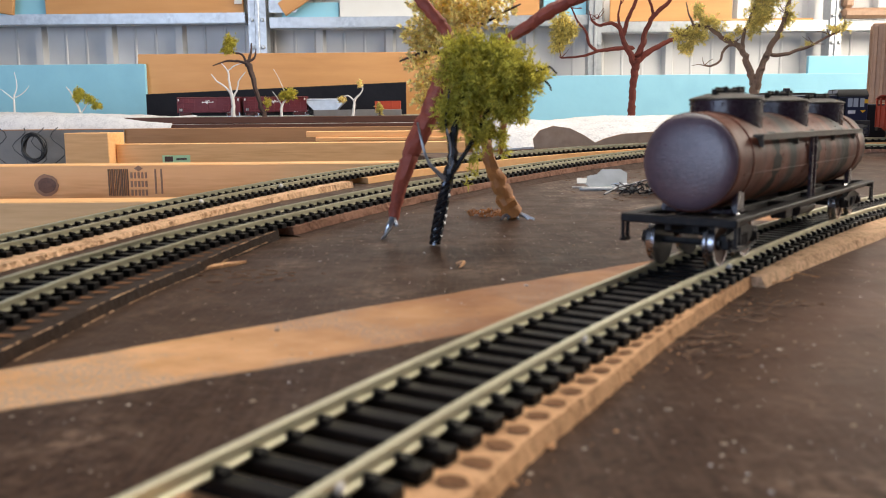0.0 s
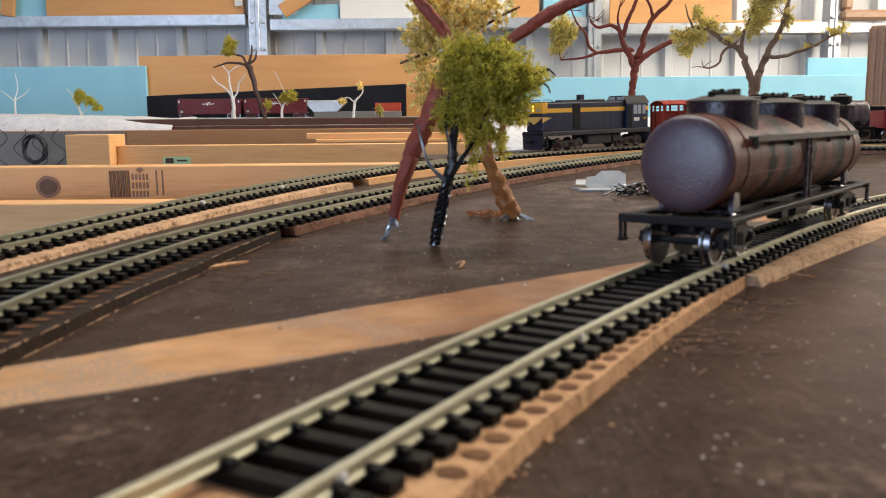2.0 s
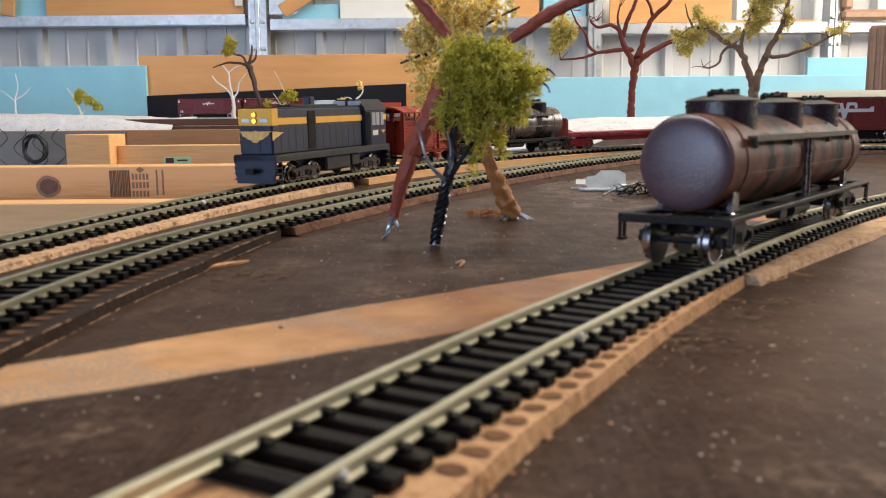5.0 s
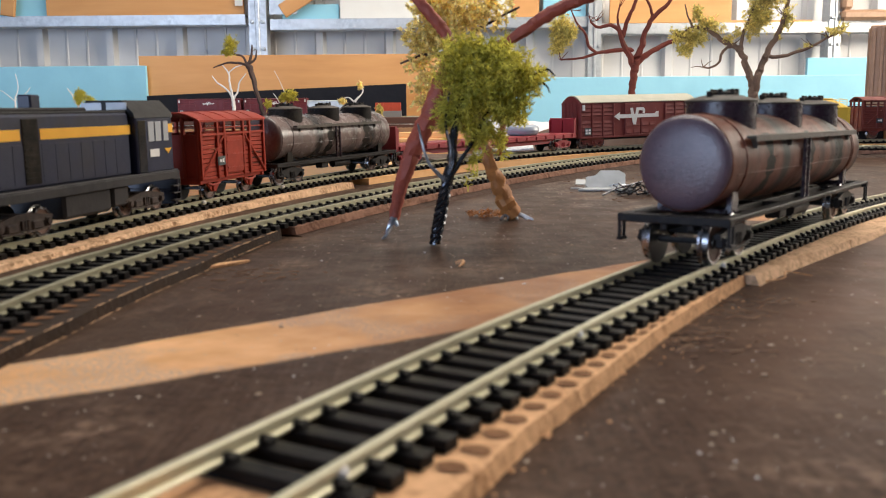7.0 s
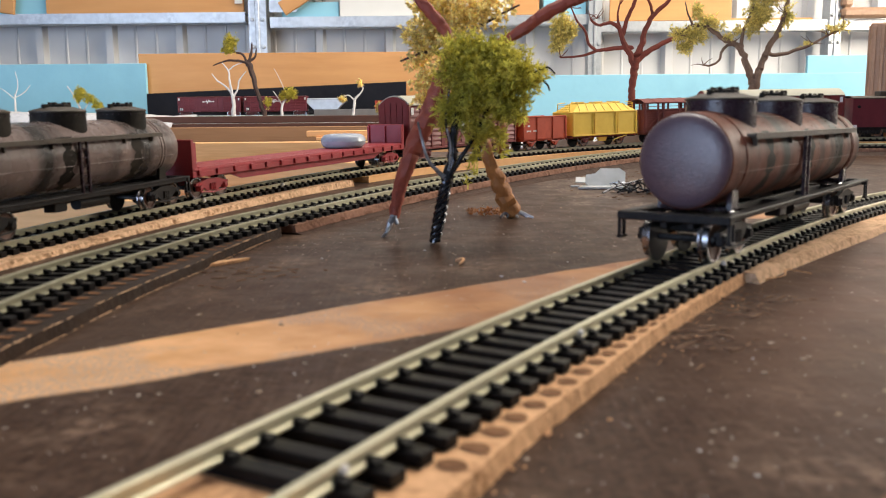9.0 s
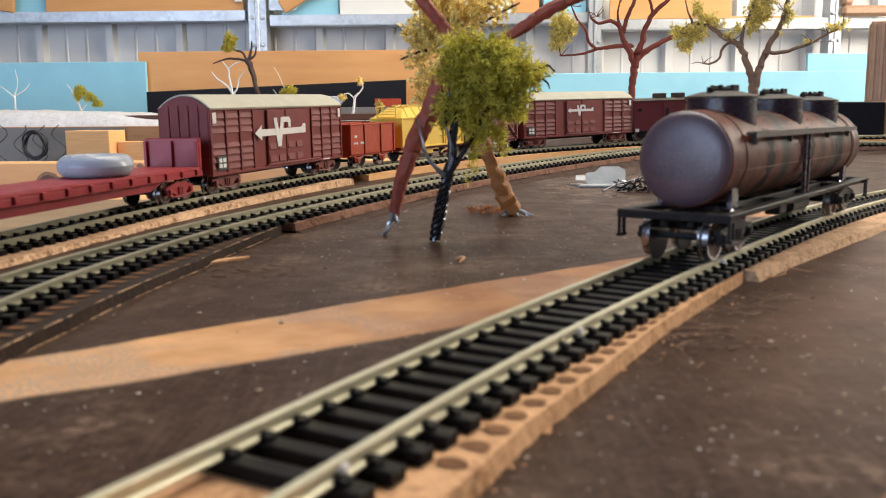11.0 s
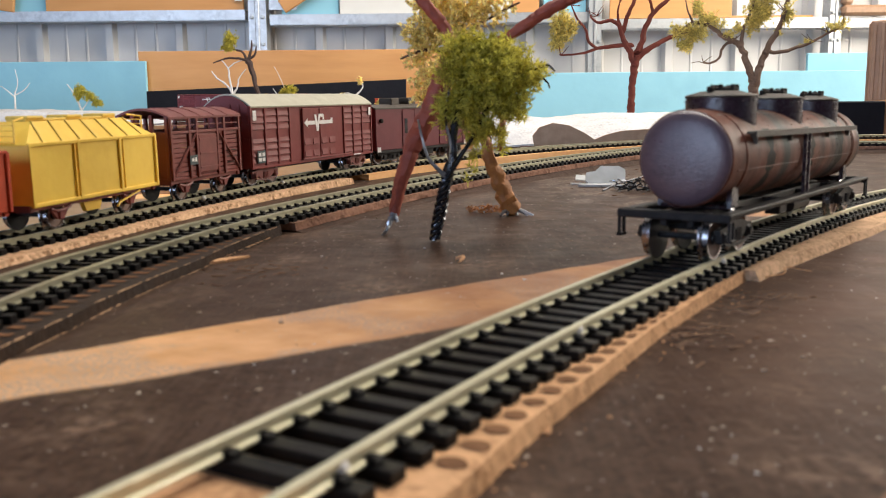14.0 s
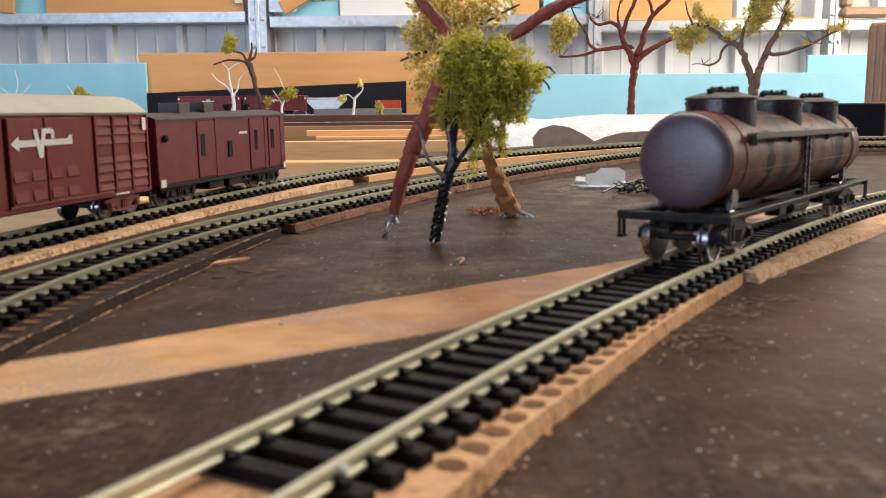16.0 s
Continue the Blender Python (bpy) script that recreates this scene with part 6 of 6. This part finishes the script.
tagged(part("twigs", twigs([(236, Y, 204), (205, Y, 222), (398, Y, 178), (376, Y, 176), (190, Y, 145), (246, Y, 205), (281, Y, 224)], 0.9, 6, 3, 22), M_BARKFAR, t), kind="stuff")
part("leaf_clump", tufts([(190, Y, 190, 15, 10, 26), (204, Y, 186, 13, 9, 14), (183, Y, 166, 11, 8, 14)], 420, 8, 1.0, 9, 5), M_LEAFDARK, t, "dull olive hanging clump")

# brown tree with sparse dry leaves
t = thing("brown_bark_tree", "brown gum tree with sparse dry olive foliage", "model tree", "model trees")
Y = 1300
part("trunk", limb([(469, Y, 13), (468, Y, 50), (467, Y, 80), (467, Y, 104)], [9, 8, 7.5, 7.5], 22, 12, 6, 0.06), M_BARKBROWN, t)
br = [([(466, Y, 98), (458, Y, 118), (448, Y, 142), (436, Y, 156), (418, Y, 164), (396, Y, 180), (372, Y, 184), (352, Y, 170)], [6, 5.4, 4.6, 4, 3.4, 3, 2.2, 1.2]),
      ([(468, Y, 100), (476, Y, 122), (484, Y, 146), (498, Y, 172), (508, Y, 200), (514, Y, 236)], [6, 5, 4.6, 3.8, 3.2, 2]),
      ([(436, Y, 156), (424, Y, 154), (416, Y, 144), (414, Y, 134), (402, Y, 126), (390, Y, 126)], [2.6, 2.2, 2, 1.8, 1.6, 1.2]),
      ([(484, Y, 143), (502, Y, 140), (524, Y, 146), (552, Y, 156), (574, Y, 168), (596, Y, 178)], [3.2, 2.8, 2.4, 2, 1.6, 1]),
      ([(446, Y, 146), (446, Y, 166), (452, Y, 186), (462, Y, 214)], [3.2, 2.6, 2.2, 1.4]),
      ([(372, Y, 184), (364, Y, 202), (360, Y, 218)], [1.8, 1.2, 0.8])]
for i, (p, q) in enumerate(br):
    part("branch", limb(p, q, 70 + i, 8, 5, 0.10), M_BARKBROWN, t)
tagged(part("twigs", twigs([(396, Y, 180), (352, Y, 170), (390, Y, 126), (596, Y, 178), (574, Y, 168), (552, Y, 156), (436, Y, 160), (508, Y, 200)], 0.9, 8, 3, 18), M_BARKBROWN, t), kind="stuff")
part("leaves", tufts([(375, Y, 172, 22, 10, 15), (362, Y, 152, 14, 8, 12), (352, Y, 172, 14, 8, 12), (392, Y, 190, 18, 8, 10), (378, Y, 206, 10, 7, 13), (408, Y, 182, 12, 7, 8), (424, Y, 166, 10, 6, 6),
                      (470, Y, 200, 20, 12, 26), (482, Y, 232, 28, 12, 22), (458, Y, 180, 12, 8, 14), (512, Y, 196, 10, 7, 20), (582, Y, 176, 16, 7, 6), (596, Y, 184, 9, 6, 6), (500, Y, 168, 6, 5, 6), (440, Y, 176, 9, 6, 8), (540, Y, 156, 8, 5, 5)], 2200, 5.0, 0.8, 19, 5), M_LEAFDARK, t, "sparse dry olive leaves")

# trees on the rear deck
def deck_tree(label, trunk, branches, m_bark, clumps=None, m_leaf=None, n=300, seed=1, blade=5.0):
    t = thing("deck_tree", label, "model tree", "rear deck trees")
    part("trunk", limb(*trunk, seed, 8, 5, 0.08), m_bark, t)
    for i, (p, q) in enumerate(branches):
        part("branch", limb(p, q, seed + 5 + i, 6, 4, 0.08), m_bark, t)
    if clumps:
        part("crown", tufts(clumps, n, blade, 0.8, seed, 6), m_leaf, t)
    return t


Y = 1990
deck_tree("bare white-barked dead tree on the deck", ([(-478, Y, 58), (-477, Y, 92), (-479, Y, 112)], [5.2, 4.4, 3.6]),
          [([(-479, Y, 108), (-492, Y, 128), (-512, Y, 142), (-524, Y, 158)], [3, 2.4, 1.8, 1]), ([(-479, Y, 110), (-484, Y, 140), (-486, Y, 164), (-500, Y, 182)], [3.2, 2.6, 2, 1]), ([(-486, Y, 164), (-470, Y, 176), (-452, Y, 182)], [1.8, 1.4, 0.8]), ([(-477, Y, 104), (-466, Y, 124), (-462, Y, 142), (-446, Y, 162)], [2.8, 2.2, 1.8, 1])], M_BARKPALE, seed=3)
deck_tree("dark crooked tree with one leafy clump", ([(-404, Y, 58), (-416, Y, 92), (-426, Y, 128), (-432, Y, 160), (-440, Y, 182)], [5.5, 5.2, 5, 6, 7], ),
          [([(-440, Y, 180), (-462, Y, 186), (-490, Y, 186), (-520, Y, 176)], [4, 3, 2.2, 1.2]), ([(-440, Y, 180), (-432, Y, 204), (-430, Y, 226)], [4.6, 3, 1.4]), ([(-442, Y, 182), (-452, Y, 200), (-470, Y, 206), (-500, Y, 214)], [3.6, 2.6, 2, 1]), ([(-438, Y, 184), (-424, Y, 194), (-420, Y, 214)], [3.4, 2.4, 1.2])], M_BARKDARK, [(-478, Y - 2, 226, 15, 9, 20), (-484, Y - 2, 210, 14, 9, 9)], M_LEAF, 420, 4)
deck_tree("small tree with a round olive crown", ([(-368, Y, 58), (-366, Y, 84), (-356, Y, 100)], [3.4, 2.8, 2.2]), [([(-366, Y, 86), (-376, Y, 104), (-386, Y, 118)], [1.6, 1.2, 0.8]), ([(-360, Y, 120), (-372, Y, 150), (-382, Y, 168)], [0.9, 0.7, 0.5])], M_BARKPALE,
          [(-348, Y, 110, 18, 10, 14), (-362, Y, 104, 10, 8, 8), (-398, Y, 92, 8, 7, 12)], M_LEAF, 420, 8)
deck_tree("small pale crooked tree with dry tips", ([(-204, Y, 58), (-201, Y, 80), (-198, Y, 98), (-190, Y, 108)], [3.6, 3, 2.6, 2]), [([(-199, Y, 94), (-212, Y, 106), (-226, Y, 104)], [2, 1.5, 0.9]), ([(-190, Y, 106), (-180, Y, 122), (-190, Y, 138)], [2, 1.6, 1])], M_BARKPALE,
          [(-228, Y, 98, 9, 6, 7), (-186, Y, 134, 5, 5, 9)], M_LEAFPALE, 120, 12)
deck_tree("leaning pale tree with a drooping olive crown", ([(-822, Y, 62), (-834, Y, 92), (-846, Y, 118), (-856, Y, 132)], [3, 2.4, 1.8, 1]), [([(-826, Y, 72), (-808, Y, 96)], [1.6, 1])], M_BARKPALE,
          [(-826, Y, 118, 15, 9, 12), (-806, Y, 104, 15, 9, 10), (-790, Y, 90, 13, 8, 8), (-832, Y, 106, 10, 8, 10)], M_LEAF, 520, 16)
deck_tree("bare white dead tree before the blue backdrop", ([(-978, Y, 62), (-978, Y, 96), (-976, Y, 116)], [2.6, 2.2, 1.8]), [([(-976, Y, 112), (-968, Y, 136), (-972, Y, 166)], [1.4, 1.1, 0.7]), ([(-977, Y, 104), (-1000, Y, 124), (-1012, Y, 130)], [1.4, 1, 0.6]), ([(-976, Y, 108), (-954, Y, 120), (-940, Y, 136)], [1.4, 1, 0.6])], M_BARKPALE, seed=22)
deck_tree("small dark olive bush beside the siding", ([(-142, Y, 60), (-142, Y, 74)], [2, 1.4]), [], M_BARKDARK, [(-142, Y, 78, 8, 6, 14)], M_LEAFDARK, 90, 33)

# ---- wagons standing on the rear sidings ----
siding = thing("siding_track", "dusty model siding track along the rear deck", "model railway track")
for o in (-8.75, 8.75):
    part("rail", Geo().box(-1100, 60, 2070 + o - 0.6, 2070 + o + 0.6, 61.8, 64.2), M_RAIL, siding)
part("track_base", Geo().box(-1100, 60, 2053, 2087, 60, 61.8), M_BASE, siding)
for x in (-551, -394):
    box_wagon("maroon box wagon with a low roof on the rear siding", mm(x, 2070, 62.2, 0, 0, 180), 0.5, M_VANRED, M_VANRED, 1.6)
for k, x in ((5, -128),):
    copy_thing(TRAIN[k][0], mm(x, 2070, 64.2, 0, 0, 180))
silver = thing("silver_hopper_wagon", "silver-grey hopper wagon standing on the rear siding", "hopper wagon", "goods wagons", mm(-276, 2070, 64.2))
part("body", Geo().prism([(-46, 34), (46, 34), (46, 30), (28, 12), (-28, 12), (-46, 30)], Matrix.Translation((0, 14, 0)) @ SIDE, 28), M_STEEL, silver)
part("top", Geo().box(-45, 45, -11, 11, 34, 38.5, 1.5), M_STEEL, silver)
for x in (-34, 34):
    bogie(silver, x, 20, M_FRAME)
part("underframe", Geo().box(-48, 48, -5, 5, 9.8, 12.5, 0.4), M_FRAME, silver)
solid("platform_strip", Geo().box(-300, -95, 2030, 2046, 60, 76, 0.8), M_CONCRETE, "low grey platform strip beside the siding", "platform")

# ---- bits and pieces on the baseboard ----
def chip(x, y, outline, t, material, label, category, rz=0, group=""):
    return solid("offcut", Geo().prism(outline, Matrix.Identity(4), t), material, label, category, group, at=mm(x, y, ground(y) + 0.05, 0, 0, rz))


chip(-75, 290, [(-9, -2.4), (-3, -3.2), (4, -1.6), (10, 1.0), (3, 2.2), (-4, 1.4)], 0.9, M_CORK, "torn cork scrap beside the roadbed", "cork scrap", 40)
z = ground(575)
t = thing("plastic_offcut", "clear whitish plastic offcuts lying on the baseboard", "plastic offcut", "plastic offcuts")
lean = Matrix.Translation((106, 556, z - 0.2)) @ Matrix.Rotation(radians(-38), 4, "X") @ SIDE
part("tab", Geo().prism([(-11, 0), (9, 0), (13, 3), (14, 11), (10, 14), (-2, 14), (-6, 10), (-12, 9), (-13, 3)], lean, 1.2), M_SCRAP, t)
part("tab", Geo().prism([(-15, -6), (4, -9), (15, -5), (13, 8), (-9, 9)], Matrix.Translation((101, 548, ground(548) + 0.2)), 1.2), M_SCRAP, t)
part("tab", Geo().prism([(-12, -4), (6, -7), (9, 4), (-10, 7)], Matrix.Translation((104, 596, ground(596) + 0.3)) @ Matrix.Rotation(radians(14), 4, "X"), 1.2), M_SCRAP, t)
bundle = thing("wire_bundle", "tangled bundle of bare and black wire offcuts", "wire bundle")
rw = random.Random(77)
zz = ground(520)
for k in range(16):
    x, y = 106 + k * 1.5, 516 + rw.uniform(-6, 10)
    pts = [(x + rw.uniform(-5, 5), y + rw.uniform(-4, 4), zz + 0.6 + max(0, 5 * math.sin(i * 0.9 + k)) + rw.uniform(0, 2)) for i in range(6)]
    part("wire", Geo().tube(pts, 0.5, 5), M_SILVERWIRE if k % 4 == 0 else M_WIRE, bundle)
part("wire", Geo().tube([(96, 512, zz + 0.6), (106, 520, zz + 4), (118, 528, zz + 6), (130, 536, zz + 8)], 0.6, 6), M_WIRE, bundle)
solid("wire_offcut", Geo().tube([(84, 560, ground(560) + 0.6), (104, 552, ground(552) + 0.8), (112, 548, ground(548) + 1.4)], 0.6, 6), M_BARKPALE, "thin pale wire offcut on the baseboard", "wire offcut")
solid("moss_scrap", tufts([(22, 416, ground(416) + 1.8, 7, 6, 2), (14, 420, ground(420) + 1.4, 5, 4, 1.5), (27, 412, ground(412) + 2.0, 4, 4, 1.5)], 70, 1.6, 0.3, 41, 5), M_BARKORANGE, "dry ochre moss scrap at the tree foot", "moss scrap")
solid("bark_curl", limb([(4.5, 288, 0.7), (6.5, 286.5, 1.4), (6.8, 283, 1.6), (5.4, 280, 0.8)], [0.5, 0.6, 0.55, 0.3], 3, 6), M_CORK, "small curled wood shaving", "wood shaving")
solid("straw", limb([(96, 250, 0.6), (103, 254, 0.8), (106, 260, 1.6), (113, 258, 0.6)], [0.25, 0.25, 0.25, 0.2], 3, 5), M_CORK, "thin straw lying by the cork joint", "straw")
g = Geo()
rk = random.Random(12)
for k in range(300):
    if k % 3:
        x, y = rk.uniform(-90, 160), rk.uniform(110, 460)
    else:
        x, y = rk.uniform(40, 200), rk.uniform(90, 260)
    a = NEAR.at(max(-100, min(560, (y - 113) * 1.18)))
    if abs((x - a[0]) * math.sin(a[2])) < 27:
        continue
    s = 0.12 + 0.50 * rk.random() ** 4
    m = Matrix.Translation((x, y, ground(y) + s * 0.2)) @ Matrix.Rotation(rk.uniform(0, 6.28), 4, "Z")
    g.box(-s, s, -s * rk.uniform(0.4, 1), s * 0.7, -s * 0.2, s * rk.uniform(0.2, 0.6), s * 0.15, m)
solid("crumbs", g, M_FINEGRAVEL, "scattered sawdust crumbs and plaster chips", "crumbs", kind="stuff")
# torn paper and glue fibres where the cork was trimmed, and white plaster specks
g = Geo()
for cx, cy, n, sx, sy in ((51, 180, 46, 7, 5), (58, 187, 24, 5, 4), (82, 226, 34, 7, 4), (74, 208, 16, 6, 4), (150, 600, 60, 30, 40), (120, 520, 40, 26, 18), (70, 640, 50, 60, 40), (-62, 272, 34, 9, 12)):
    for _ in range(n):
        x, y = rk.gauss(cx, sx), rk.gauss(cy, sy)
        w, k = rk.uniform(0.5, 2.6), rk.uniform(0.10, 0.35)
        m = Matrix.Translation((x, y, ground(y) + 0.08)) @ Matrix.Rotation(rk.uniform(-0.6, 0.9), 4, "Z") @ Matrix.Rotation(rk.uniform(-0.2, 0.2), 4, "Y")
        g.box(-w, w, -k, k, -0.05, rk.uniform(0.06, 0.3), m=m)
solid("fibre_scraps", g, M_FIBRE, "torn brown fibre scraps stuck to the baseboard", "fibre scraps", kind="stuff")
g = Geo()
for k in range(260):
    y = 90 + 560 * rk.random() ** 1.4
    x = rk.uniform(-0.25, 0.52) * y
    a = NEAR.at(max(-100, min(560, (y - 113) * 1.18)))
    if abs((x - a[0]) * math.sin(a[2])) < 27:
        continue
    s = (0.10 + 0.42 * rk.random() ** 4) * min(1.0, 0.35 + y / 320)
    m = Matrix.Translation((x, y, ground(y) + s * 0.2)) @ Matrix.Rotation(rk.uniform(0, 6.28), 4, "Z")
    g.box(-s, s, -s * rk.uniform(0.4, 1), s * 0.7, -s * 0.2, s * rk.uniform(0.2, 0.5), s * 0.15, m)
solid("plaster_specks", g, M_PLASTER, "white plaster specks scattered on the baseboard", "specks", kind="stuff")
g = Geo()
for k in range(90):
    u = rk.uniform(-150, 168)
    x, y = NEAR.side(u, between(u, NEAR_EDGE) + 1.4 + rk.random() ** 2 * 9)
    s = 0.12 + 0.35 * rk.random() ** 3
    m = Matrix.Translation((x, y, s * 0.2)) @ Matrix.Rotation(rk.uniform(0, 6.28), 4, "Z")
    g.box(-s, s, -s * 0.6, s * 0.7, -s * 0.2, s * 0.6, s * 0.15, m)
solid("cork_crumbs", g, M_CORK, "orange cork crumbs beside the roadbed", "crumbs", kind="stuff")


# ---- movement ----
LEAD = [(0, 862.5), (16, -1113)]  # seconds, chainage of the leading end


def lead(t):
    for (t0, s0), (t1, s1) in zip(LEAD, LEAD[1:]):
        if t <= t1:
            return s0 + (s1 - s0) * (t - t0) / (t1 - t0)
    return LEAD[-1][1]


def on_track(s):
    x, y, _ = FAR.at(s)
    return Vector((x, y, z_far(s)))


def vehicle_pose(s, half):
    a, b = on_track(s - half), on_track(s + half)
    d = a - b
    mid = (a + b) / 2
    return mm(mid.x, mid.y, mid.z, 0, -math.degrees(math.atan2(d.z, math.hypot(d.x, d.y))), math.degrees(math.atan2(d.y, d.x)))


def motions():
    times = [i * 0.4 for i in range(41)]
    for ob, behind, half in TRAIN:
        walk(ob, [(t, vehicle_pose(lead(t) + behind, half)) for t in times])
    steps = [i / 15 for i in range(241)]
    for ob, x, z in SPIN:
        walk(ob, [(t, mm(x, 0, z) @ Matrix.Rotation((lead(0) - lead(t)) / 5.6, 4, "Y")) for t in steps])


motions()
